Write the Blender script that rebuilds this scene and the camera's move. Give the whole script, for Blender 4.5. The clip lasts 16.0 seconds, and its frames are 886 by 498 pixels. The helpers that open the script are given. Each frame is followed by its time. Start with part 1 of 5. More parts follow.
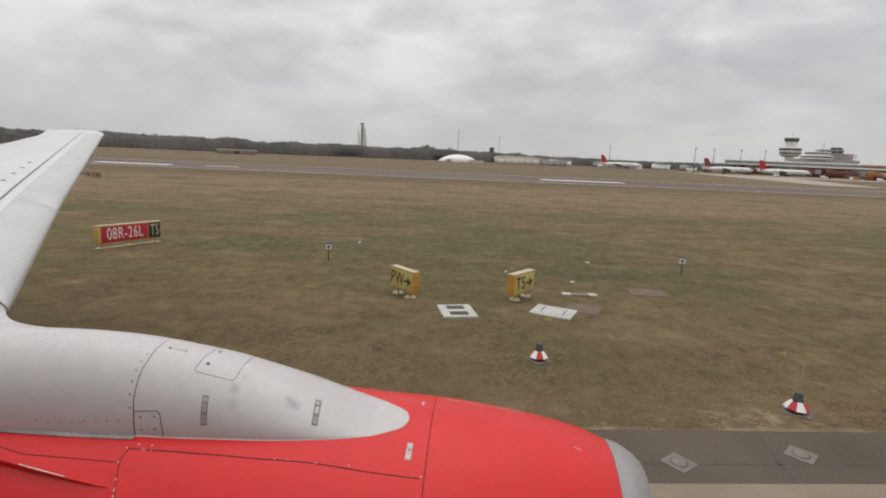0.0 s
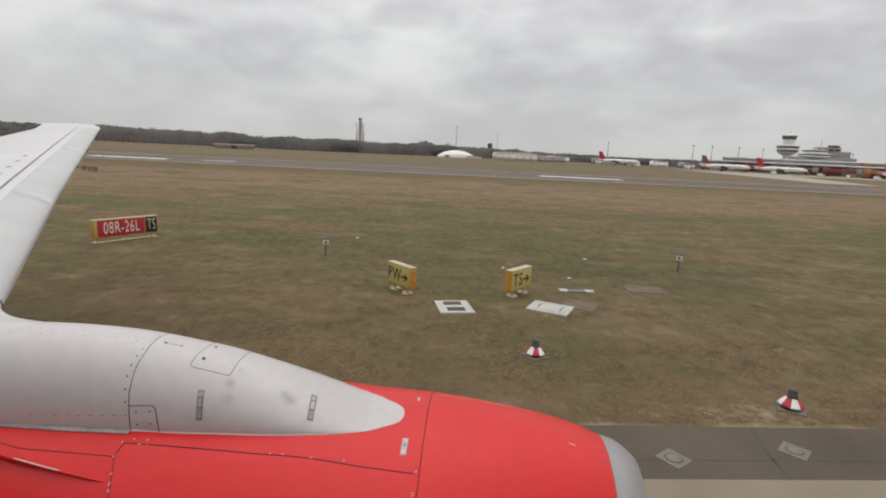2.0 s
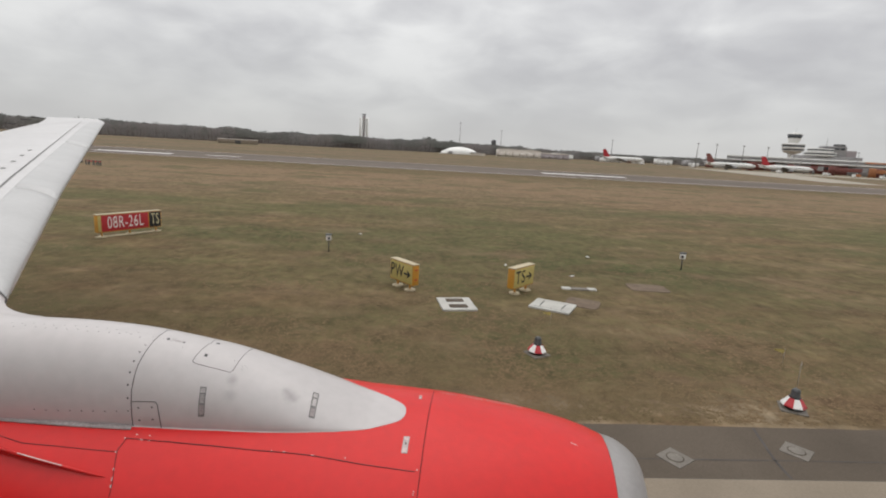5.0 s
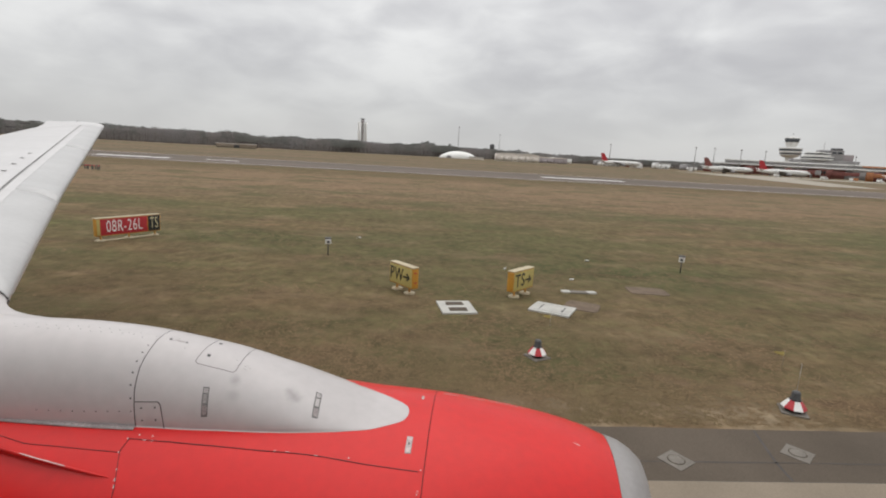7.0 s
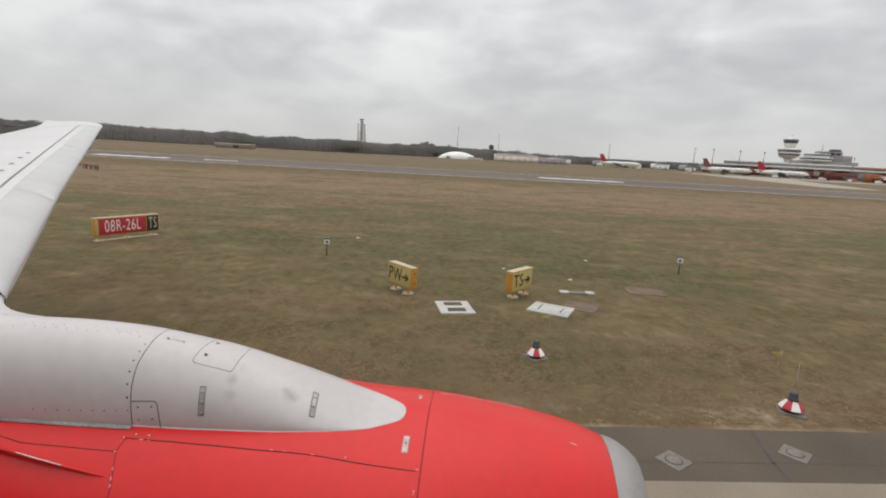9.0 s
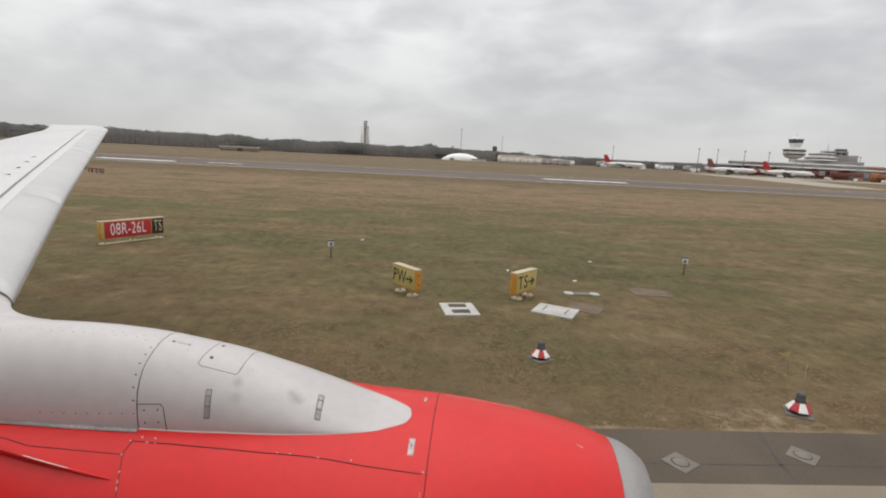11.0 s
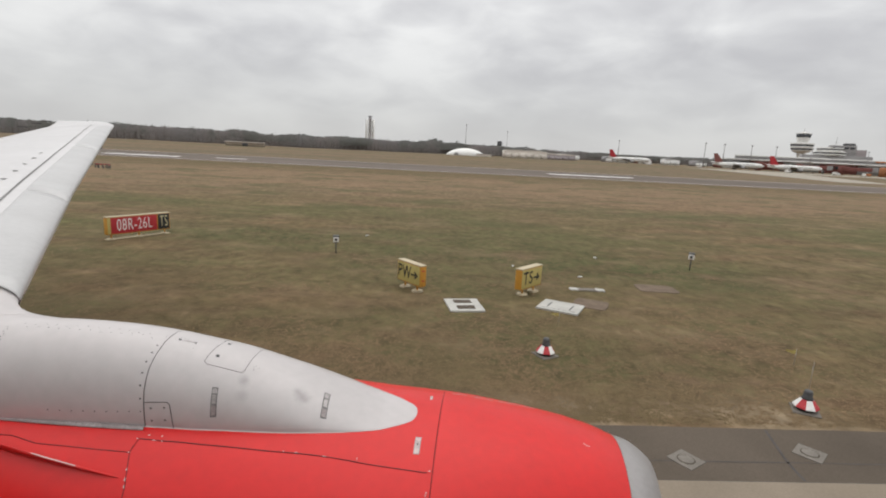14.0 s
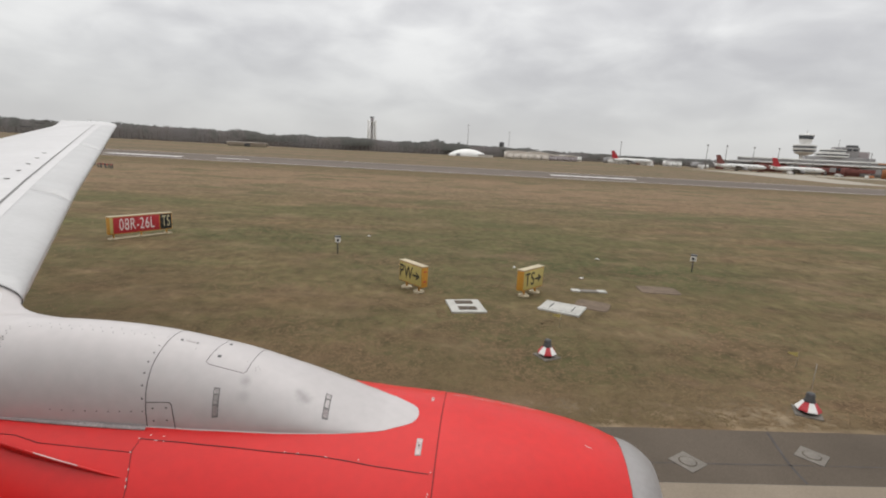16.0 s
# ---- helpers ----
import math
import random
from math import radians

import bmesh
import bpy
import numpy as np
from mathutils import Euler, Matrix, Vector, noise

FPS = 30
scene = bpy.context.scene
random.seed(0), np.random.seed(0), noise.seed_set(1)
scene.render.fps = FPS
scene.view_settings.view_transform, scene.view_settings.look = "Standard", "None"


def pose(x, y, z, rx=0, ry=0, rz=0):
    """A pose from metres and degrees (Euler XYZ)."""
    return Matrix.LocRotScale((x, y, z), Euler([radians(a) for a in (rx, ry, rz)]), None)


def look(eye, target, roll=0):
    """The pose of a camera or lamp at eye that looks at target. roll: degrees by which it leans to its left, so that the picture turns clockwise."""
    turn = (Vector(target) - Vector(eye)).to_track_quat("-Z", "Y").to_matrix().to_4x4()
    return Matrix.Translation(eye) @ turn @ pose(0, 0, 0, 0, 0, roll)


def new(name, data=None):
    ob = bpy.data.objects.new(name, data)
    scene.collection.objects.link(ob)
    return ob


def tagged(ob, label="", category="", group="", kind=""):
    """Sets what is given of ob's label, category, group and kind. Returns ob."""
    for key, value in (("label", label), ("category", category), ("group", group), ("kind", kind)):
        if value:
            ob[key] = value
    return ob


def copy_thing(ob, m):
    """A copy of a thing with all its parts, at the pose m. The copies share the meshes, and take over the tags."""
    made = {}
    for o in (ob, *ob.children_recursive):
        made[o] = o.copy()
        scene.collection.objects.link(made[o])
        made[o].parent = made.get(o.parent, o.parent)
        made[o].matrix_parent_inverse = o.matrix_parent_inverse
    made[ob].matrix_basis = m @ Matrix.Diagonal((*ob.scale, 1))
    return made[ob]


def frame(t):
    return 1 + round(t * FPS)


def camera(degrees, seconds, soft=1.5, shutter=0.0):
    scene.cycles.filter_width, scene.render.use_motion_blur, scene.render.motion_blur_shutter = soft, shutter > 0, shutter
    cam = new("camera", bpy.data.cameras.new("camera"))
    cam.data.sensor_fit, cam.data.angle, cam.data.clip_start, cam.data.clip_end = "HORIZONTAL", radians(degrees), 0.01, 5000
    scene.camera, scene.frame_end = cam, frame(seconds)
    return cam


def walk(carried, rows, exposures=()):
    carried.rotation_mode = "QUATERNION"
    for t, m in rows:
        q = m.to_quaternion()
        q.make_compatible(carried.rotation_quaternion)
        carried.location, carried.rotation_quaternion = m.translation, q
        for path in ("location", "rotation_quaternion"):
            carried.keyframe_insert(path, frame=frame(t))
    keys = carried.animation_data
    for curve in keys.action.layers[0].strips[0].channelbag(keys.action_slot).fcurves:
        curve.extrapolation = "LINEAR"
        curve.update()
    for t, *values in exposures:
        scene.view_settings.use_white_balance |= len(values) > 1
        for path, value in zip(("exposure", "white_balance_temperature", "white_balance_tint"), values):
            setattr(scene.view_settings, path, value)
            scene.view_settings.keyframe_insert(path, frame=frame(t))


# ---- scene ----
# The camera sits at a cabin window: x is the aircraft's way ahead, y out of the window, z up.
cam = camera(82.0, 16.0, soft=2.0)
PATH = [
    (0, pose(0.0212, -0.0199, 4.2056, 79.69, -2.52, -5.34)),
    (0.5, pose(0.0199, -0.0219, 4.2033, 79.52, -2.64, -5.44)),
    (1, pose(0.0297, -0.0264, 4.2131, 79.28, -2.82, -5.50)),
    (1.5, pose(0.0235, -0.0319, 4.2090, 79.40, -2.85, -5.63)),
    (2, pose(0.0301, -0.0228, 4.2072, 79.24, -2.83, -5.55)),
    (2.5, pose(0.0306, -0.0239, 4.2171, 78.93, -2.88, -5.58)),
    (3, pose(0.0353, -0.0232, 4.2087, 79.13, -2.99, -5.55)),
    (3.5, pose(0.0250, -0.0255, 4.2079, 78.99, -3.13, -5.55)),
    (4, pose(0.0313, -0.0138, 4.2180, 78.79, -3.24, -5.33)),
    (6.5, pose(0.0213, -0.0142, 4.2104, 79.11, -3.13, -5.09)),
    (7, pose(0.0053, -0.0200, 4.1919, 79.30, -3.16, -5.32)),
    (7.5, pose(0.0109, -0.0202, 4.1798, 79.48, -3.05, -5.21)),
    (8, pose(0.0084, -0.0201, 4.1885, 79.36, -3.13, -5.30)),
    (8.5, pose(0.0121, -0.0325, 4.1843, 79.46, -3.06, -5.54)),
    (9, pose(0.0169, -0.0262, 4.1886, 79.36, -3.25, -5.41)),
    (11.5, pose(0.0059, -0.0192, 4.1896, 79.54, -2.88, -4.97)),
    (12, pose(0.0004, -0.0162, 4.1889, 79.50, -2.89, -4.94)),
    (12.5, pose(0.0006, -0.0101, 4.1943, 79.38, -2.91, -4.73)),
    (13, pose(0.0059, -0.0048, 4.2000, 79.16, -2.81, -4.45)),
    (13.5, pose(0.0057, -0.0006, 4.2088, 78.96, -2.79, -4.49)),
    (14, pose(0.0035, 0.0016, 4.2040, 78.95, -2.88, -4.50)),
    (14.5, pose(0.0005, -0.0002, 4.2009, 79.09, -2.98, -4.50)),
    (15, pose(-0.0024, 0.0024, 4.2011, 79.06, -2.93, -4.39)),
    (15.5, pose(-0.0057, 0.0003, 4.2028, 78.96, -2.79, -4.45)),
    (16, pose(0.0004, 0.0037, 4.2059, 79.02, -3.03, -4.29)),
]
walk(cam, PATH, [(0.0, -0.10), (4.0, -0.07), (7.5, -0.02), (12.0, 0.03), (16.0, 0.03)])

# ---- light ----
CLOUD_SHIFT = (4.1, 2.7, 0.6)
SUN_ELEVATION, SUN_ROTATION = radians(72), radians(18)


def make_world():
    """Overcast: a thin share of clear sky behind a broken layer of grey cloud."""
    world = bpy.data.worlds.new("overcast_sky")
    world.use_nodes = True
    nt = world.node_tree
    nt.nodes.clear()
    n, link = nt.nodes.new, nt.links.new

    def maths(op, a, b=None):
        node = n("ShaderNodeMath")
        node.operation = op
        for i, v in enumerate((a, b)):
            if v is None:
                continue
            if isinstance(v, (int, float)):
                node.inputs[i].default_value = v
            else:
                link(v, node.inputs[i])
        return node.outputs[0]

    out, bg = n("ShaderNodeOutputWorld"), n("ShaderNodeBackground")
    coord, sep, comb = n("ShaderNodeTexCoord"), n("ShaderNodeSeparateXYZ"), n("ShaderNodeCombineXYZ")
    link(coord.outputs["Generated"], sep.inputs[0])
    up = maths("MAXIMUM", sep.outputs["Z"], 0.0)
    lift = maths("ADD", up, 0.24)
    link(maths("DIVIDE", sep.outputs["X"], lift), comb.inputs["X"])
    link(maths("DIVIDE", sep.outputs["Y"], lift), comb.inputs["Y"])
    comb.inputs["Z"].default_value = 3.7

    banks = n("ShaderNodeMapping")
    banks.inputs["Scale"].default_value = (1.0, 1.0, 2.3)
    banks.inputs["Location"].default_value = CLOUD_SHIFT
    link(coord.outputs["Generated"], banks.inputs["Vector"])

    def cloud(source, scale, detail, rough, distort):
        t = n("ShaderNodeTexNoise")
        t.inputs["Scale"].default_value, t.inputs["Detail"].default_value = scale, detail
        t.inputs["Roughness"].default_value, t.inputs["Distortion"].default_value = rough, distort
        link(source, t.inputs["Vector"])
        return t.outputs["Fac"]

    # banks of cloud with some depth, and the thin layer above them
    big = cloud(banks.outputs[0], 2.6, 3.0, 0.42, 0.2)
    puffs = cloud(banks.outputs[0], 7.5, 5.0, 0.47, 0.3)
    layer = cloud(comb.outputs[0], 0.75, 5.0, 0.50, 0.15)
    mixed = maths("ADD", maths("ADD", maths("MULTIPLY", big, 0.55), maths("MULTIPLY", puffs, 0.33)), maths("MULTIPLY", layer, 0.12))
    ramp = n("ShaderNodeValToRGB")
    ramp.color_ramp.interpolation = "B_SPLINE"
    e = ramp.color_ramp.elements
    e[0].position, e[0].color = 0.40, (0.455, 0.452, 0.465, 1)
    e[1].position, e[1].color = 0.60, (0.75, 0.75, 0.742, 1)
    mid = e.new(0.5)
    mid.color = (0.58, 0.58, 0.585, 1)
    link(mixed, ramp.inputs[0])
    # the layer is paler and flatter towards the horizon, brightest overhead
    flat = n("ShaderNodeMix")
    flat.data_type = "RGBA"
    flat.inputs["A"].default_value = (0.62, 0.62, 0.615, 1)
    link(ramp.outputs[0], flat.inputs["B"])
    near = n("ShaderNodeMapRange")
    near.inputs["From Max"].default_value = 0.16
    near.inputs["To Min"].default_value = 0.25
    link(up, near.inputs["Value"])
    link(near.outputs[0], flat.inputs["Factor"])
    gain = maths("ADD", maths("MULTIPLY", maths("POWER", up, 1.4), 2.1), 1.0)
    bright = n("ShaderNodeVectorMath")
    bright.operation = "SCALE"
    link(flat.outputs["Result"], bright.inputs[0])
    link(gain, bright.inputs["Scale"])
    sky = n("ShaderNodeTexSky")
    sky.sky_type, sky.sun_disc = "NISHITA", False
    sky.sun_elevation, sky.sun_rotation = SUN_ELEVATION, SUN_ROTATION
    dim = n("ShaderNodeVectorMath")
    dim.operation = "SCALE"
    link(sky.outputs[0], dim.inputs[0])
    dim.inputs["Scale"].default_value = 0.08
    cover = n("ShaderNodeMix")
    cover.data_type = "RGBA"
    cover.inputs["Factor"].default_value = 0.94
    link(dim.outputs[0], cover.inputs["A"])
    link(bright.outputs[0], cover.inputs["B"])
    link(cover.outputs["Result"], bg.inputs["Color"])
    bg.inputs["Strength"].default_value = 1.0
    link(bg.outputs[0], out.inputs[0])
    scene.world = world


make_world()
sun = new("sun", bpy.data.lights.new("sun", "SUN"))
sun.data.energy, sun.data.angle, sun.data.color = 0.7, radians(60), (1.0, 0.96, 0.91)
sun.matrix_world = look((0, 0, 60), (-6, -18, 0))


# ---- materials ----
def material(name, colour, rough=0.6, metal=0.0, second=None, scale=3.0, fine=40.0, vary=0.25, bump=0.0, coat=0.0,
             stretch=(1, 1, 1), island=0.0, per_object=0.0, shine=None, stains=()):
    """A surface with variation at two scales. second: the colour of the broad patches; fine: grain size per metre."""
    m = bpy.data.materials.new(name)
    m.use_nodes = True
    nt = m.node_tree
    n, link = nt.nodes.new, nt.links.new
    b = nt.nodes["Principled BSDF"]
    b.inputs["Metallic"].default_value = metal
    b.inputs["Coat Weight"].default_value = coat
    b.inputs["Coat Roughness"].default_value = 0.08
    b.inputs["Specular IOR Level"].default_value = shine if shine is not None else 0.5 if rough < 0.85 else 0.12
    geo, mapping = n("ShaderNodeTexCoord"), n("ShaderNodeMapping")
    mapping.inputs["Scale"].default_value = stretch
    link(geo.outputs["Object"], mapping.inputs["Vector"])
    broad, grain = n("ShaderNodeTexNoise"), n("ShaderNodeTexNoise")
    for t, s, d in ((broad, scale, 5.0), (grain, fine, 4.0)):
        t.inputs["Scale"].default_value, t.inputs["Detail"].default_value = s, d
        link(mapping.outputs[0], t.inputs["Vector"])
    mix = n("ShaderNodeMix")
    mix.data_type = "RGBA"
    mix.inputs["A"].default_value = (*colour, 1)
    mix.inputs["B"].default_value = (*(second or [c * (1 - vary) for c in colour]), 1)
    spread = n("ShaderNodeMapRange")
    spread.inputs["From Min"].default_value, spread.inputs["From Max"].default_value = 0.35, 0.68
    link(broad.outputs["Fac"], spread.inputs["Value"])
    link(spread.outputs[0], mix.inputs["Factor"])
    dark = n("ShaderNodeMix")
    dark.data_type, dark.blend_type = "RGBA", "MULTIPLY"
    dark.inputs["Factor"].default_value = 1.0
    link(mix.outputs["Result"], dark.inputs["A"])
    tone = n("ShaderNodeMapRange")
    tone.inputs["From Min"].default_value, tone.inputs["From Max"].default_value = 0.25, 0.75
    tone.inputs["To Min"].default_value, tone.inputs["To Max"].default_value = 1 - vary, 1 + vary * 0.6
    link(grain.outputs["Fac"], tone.inputs["Value"])
    last = tone.outputs[0]
    for amount, source in ((island, ("ShaderNodeNewGeometry", "Random Per Island")), (per_object, ("ShaderNodeObjectInfo", "Random"))):
        if amount:
            src, rng, mul = n(source[0]), n("ShaderNodeMapRange"), n("ShaderNodeMath")
            rng.inputs["To Min"].default_value, rng.inputs["To Max"].default_value = 1 - amount, 1 + amount
            link(src.outputs[source[1]], rng.inputs["Value"])
            mul.operation = "MULTIPLY"
            link(last, mul.inputs[0])
            link(rng.outputs[0], mul.inputs[1])
            last = mul.outputs[0]
    link(last, dark.inputs["B"])
    colour_out = dark.outputs["Result"]
    for x, y, z, size, amount in stains:
        far, fade, soot, wobble = n("ShaderNodeVectorMath"), n("ShaderNodeMapRange"), n("ShaderNodeMix"), n("ShaderNodeMath")
        far.operation = "DISTANCE"
        far.inputs[1].default_value = (x, y, z)
        link(geo.outputs["Object"], far.inputs[0])
        wobble.operation = "MULTIPLY_ADD"
        link(grain.outputs["Fac"], wobble.inputs[0])
        wobble.inputs[1].default_value = size * 0.9
        link(far.outputs["Value"], wobble.inputs[2])
        fade.interpolation_type = "SMOOTHSTEP"
        fade.inputs["From Min"].default_value, fade.inputs["From Max"].default_value = size * 0.35, size * 1.5
        fade.inputs["To Min"].default_value, fade.inputs["To Max"].default_value = amount, 0.0
        link(wobble.outputs[0], fade.inputs["Value"])
        soot.data_type = "RGBA"
        link(fade.outputs[0], soot.inputs["Factor"])
        link(colour_out, soot.inputs["A"])
        soot.inputs["B"].default_value = (0.10, 0.09, 0.085, 1)
        colour_out = soot.outputs["Result"]
    link(colour_out, b.inputs["Base Color"])
    gloss = n("ShaderNodeMapRange")
    gloss.inputs["To Min"].default_value, gloss.inputs["To Max"].default_value = max(rough - 0.08, 0.02), min(rough + 0.1, 1)
    link(broad.outputs["Fac"], gloss.inputs["Value"])
    link(gloss.outputs[0], b.inputs["Roughness"])
    if bump:
        bp = n("ShaderNodeBump")
        bp.inputs["Strength"].default_value, bp.inputs["Distance"].default_value = 0.6, bump
        link(grain.outputs["Fac"], bp.inputs["Height"])
        link(bp.outputs[0], b.inputs["Normal"])
    return m


def grass_material():
    """Winter airfield grass: straw and olive in streaks along the mowing, greener patches, a drier belt farther out."""
    m = bpy.data.materials.new("winter_grass")
    m.use_nodes = True
    nt = m.node_tree
    n, link = nt.nodes.new, nt.links.new
    b = nt.nodes["Principled BSDF"]
    b.inputs["Roughness"].default_value = 0.95
    b.inputs["Specular IOR Level"].default_value = 0.1
    coord = n("ShaderNodeTexCoord")

    def tex(scale, stretch, detail=5.0, rough=0.55):
        mp, t = n("ShaderNodeMapping"), n("ShaderNodeTexNoise")
        mp.inputs["Scale"].default_value = stretch
        t.inputs["Scale"].default_value, t.inputs["Detail"].default_value, t.inputs["Roughness"].default_value = scale, detail, rough
        link(coord.outputs["Object"], mp.inputs["Vector"])
        link(mp.outputs[0], t.inputs["Vector"])
        return t.outputs["Fac"]

    def rng(value, a, c, lo=0.0, hi=1.0):
        r = n("ShaderNodeMapRange")
        r.inputs["From Min"].default_value, r.inputs["From Max"].default_value = a, c
        r.inputs["To Min"].default_value, r.inputs["To Max"].default_value = lo, hi
        link(value, r.inputs["Value"])
        return r.outputs[0]

    def mix(fac, a, c, blend="MIX"):
        x = n("ShaderNodeMix")
        x.data_type, x.blend_type = "RGBA", blend
        if isinstance(fac, float):
            x.inputs["Factor"].default_value = fac
        else:
            link(fac, x.inputs["Factor"])
        for key, v in (("A", a), ("B", c)):
            if isinstance(v, tuple):
                x.inputs[key].default_value = (*v, 1)
            else:
                link(v, x.inputs[key])
        return x.outputs["Result"]

    sep = n("ShaderNodeSeparateXYZ")
    link(coord.outputs["Object"], sep.inputs[0])
    straw, olive, green, earth = STRAW, OLIVE, GREEN, EARTH
    col = mix(rng(tex(0.16, (0.16, 1, 1), 6.0, 0.6), 0.40, 0.62), straw, olive)
    col = mix(rng(tex(0.075, (0.3, 1, 1), 7.0, 0.6), 0.47, 0.60, 0.0, 0.9), col, green)
    col = mix(rng(tex(0.7, (0.65, 1, 1), 7.0, 0.66), 0.47, 0.66, 0.0, 0.8), col, earth)
    col = mix(rng(tex(1.2, (0.6, 0.9, 1), 7.0, 0.63), 0.53, 0.70, 0.0, 0.55), col, DRY)
    verge = n("ShaderNodeMath")
    verge.operation = "MULTIPLY"
    link(rng(sep.outputs["Y"], 8.5, 7.7), verge.inputs[0])
    link(rng(tex(0.7, (0.5, 1, 1), 6.0, 0.6), 0.46, 0.60, 0.0, 0.55), verge.inputs[1])
    col = mix(verge.outputs[0], col, SAND)
    rim = n("ShaderNodeMath")
    rim.operation = "MULTIPLY"
    link(rng(sep.outputs["Y"], 72.0, 86.0), rim.inputs[0])
    link(rng(sep.outputs["Y"], 106.0, 99.0, 0.0, 0.75), rim.inputs[1])
    belt = rng(sep.outputs["Y"], 26.0, 55.0)
    col = mix(rng(belt, 0.0, 1.0, 0.0, 0.55), col, DRY)
    outer = mix(rng(tex(0.022, (0.12, 1, 1), 6.0, 0.6), 0.42, 0.60), (0.160, 0.112, 0.074), (0.104, 0.092, 0.056))
    col = mix(rng(sep.outputs["Y"], 120.0, 150.0, 0.0, 0.75), col, outer)
    col = mix(rim.outputs[0], col, OLIVE)
    lush = n("ShaderNodeMath")
    lush.operation = "MULTIPLY"
    link(rng(sep.outputs["Y"], 8.0, 20.0), lush.inputs[0])
    link(rng(sep.outputs["Y"], 46.0, 34.0), lush.inputs[1])
    damp = n("ShaderNodeMath")
    damp.operation = "MULTIPLY"
    link(lush.outputs[0], damp.inputs[0])
    link(rng(tex(0.11, (0.35, 1, 1), 7.0, 0.62), 0.40, 0.58, 0.1, 0.85), damp.inputs[1])
    col = mix(damp.outputs[0], col, (0.088, 0.086, 0.037))
    grain = tex(2.6, (1, 0.7, 1), 6.0, 0.55)
    fine = tex(55.0, (0.7, 1, 1), 4.0, 0.7)
    col = mix(1.0, col, rng(grain, 0.30, 0.70, 0.70, 1.30), "MULTIPLY")
    col = mix(1.0, col, rng(fine, 0.25, 0.75, 0.90, 1.10), "MULTIPLY")
    # mown swathes: long soft streaks, some straw-pale, some dark and green
    col = mix(rng(tex(0.34, (0.65, 0.8, 1), 7.0, 0.66), 0.52, 0.68, 0.0, 0.55), col, DRY)
    col = mix(rng(tex(0.24, (0.55, 0.8, 1), 7.0, 0.64), 0.51, 0.64, 0.0, 0.62), col, (0.066, 0.072, 0.030))
    col = mix(1.0, col, rng(tex(0.8, (0.7, 0.8, 1), 6.0, 0.62), 0.32, 0.68, 0.82, 1.18), "MULTIPLY")
    link(col, b.inputs["Base Color"])
    bp = n("ShaderNodeBump")
    bp.inputs["Strength"].default_value, bp.inputs["Distance"].default_value = 0.5, 0.05
    link(grain, bp.inputs["Height"])
    link(bp.outputs[0], b.inputs["Normal"])
    return m


SAND = (0.27, 0.215, 0.15)
STRAW, OLIVE, GREEN, EARTH, DRY = (0.163, 0.106, 0.060), (0.105, 0.078, 0.041), (0.060, 0.066, 0.027), (0.108, 0.065, 0.041), (0.198, 0.137, 0.086)
M_GRASS = grass_material()
M_BLADE = material("grass_blades", (0.172, 0.115, 0.066), 0.9, second=(0.118, 0.092, 0.047), scale=0.3, fine=2.0, vary=0.10, island=0.16)
M_ASPHALT = material("taxiway_asphalt", (0.106, 0.086, 0.067), 0.95, scale=0.5, fine=60.0, vary=0.22, bump=0.004)
M_RUNWAY = material("runway_asphalt", (0.145, 0.120, 0.103), 1.0, scale=0.05, fine=0.6, vary=0.2, stretch=(0.25, 1, 1))
M_CONCRETE = material("pale_concrete", (0.33, 0.30, 0.25), 0.9, scale=0.2, fine=8.0, vary=0.15, bump=0.002)
M_TAXICONCRETE = material("taxiway_concrete", (0.245, 0.203, 0.155), 0.9, scale=0.9, fine=35.0, vary=0.12, bump=0.002, per_object=0.06)
M_SLAB = material("whitewashed_concrete", (0.43, 0.42, 0.385), 0.8, scale=3.0, fine=30.0, vary=0.16, bump=0.003)
STAINS = ((-0.524, 2.79, 2.75, 0.06, 0.55), (-0.548, 2.80, 2.79, 0.04, 0.45), (-0.846, 2.776, 2.858, 0.05, 0.35), (-0.846, 2.73, 2.78, 0.05, 0.28), (-1.25, 2.66, 2.62, 0.10, 0.2))
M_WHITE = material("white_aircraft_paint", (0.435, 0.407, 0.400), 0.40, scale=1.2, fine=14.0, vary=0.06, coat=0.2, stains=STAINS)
M_HULL = material("white_hull_paint", (0.76, 0.75, 0.735), 0.35, scale=1.0, fine=14.0, vary=0.05, coat=0.2)
M_WING = material("grey_wing_paint", (0.505, 0.492, 0.487), 0.45, scale=0.8, fine=9.0, vary=0.06, coat=0.1)
M_SLAT = material("bare_slat_metal", (0.435, 0.430, 0.425), 0.42, metal=0.2, scale=1.5, fine=20.0, vary=0.06)
M_RED = material("glossy_red_paint", (0.545, 0.0105, 0.0095), 0.37, scale=1.6, fine=16.0, vary=0.07, shine=0.34)
M_LIP = material("polished_lip_metal", (0.30, 0.285, 0.278), 0.48, metal=0.35, scale=2.0, fine=25.0, vary=0.08)
M_SEAM = material("dark_sealant", (0.10, 0.09, 0.088), 0.7, fine=60.0, vary=0.3)
M_TAR = material("black_tar", (0.050, 0.040, 0.034), 0.7, fine=60.0, vary=0.3)
M_REDSEAM = material("dirty_panel_gap", (0.10, 0.012, 0.014), 0.7, fine=60.0, vary=0.4)
M_STEEL = material("worn_steel", (0.42, 0.41, 0.40), 0.45, metal=0.5, scale=20.0, fine=120.0, vary=0.3)
M_RECESS = material("grey_latch_recess", (0.16, 0.155, 0.15), 0.6, fine=80.0, vary=0.3)
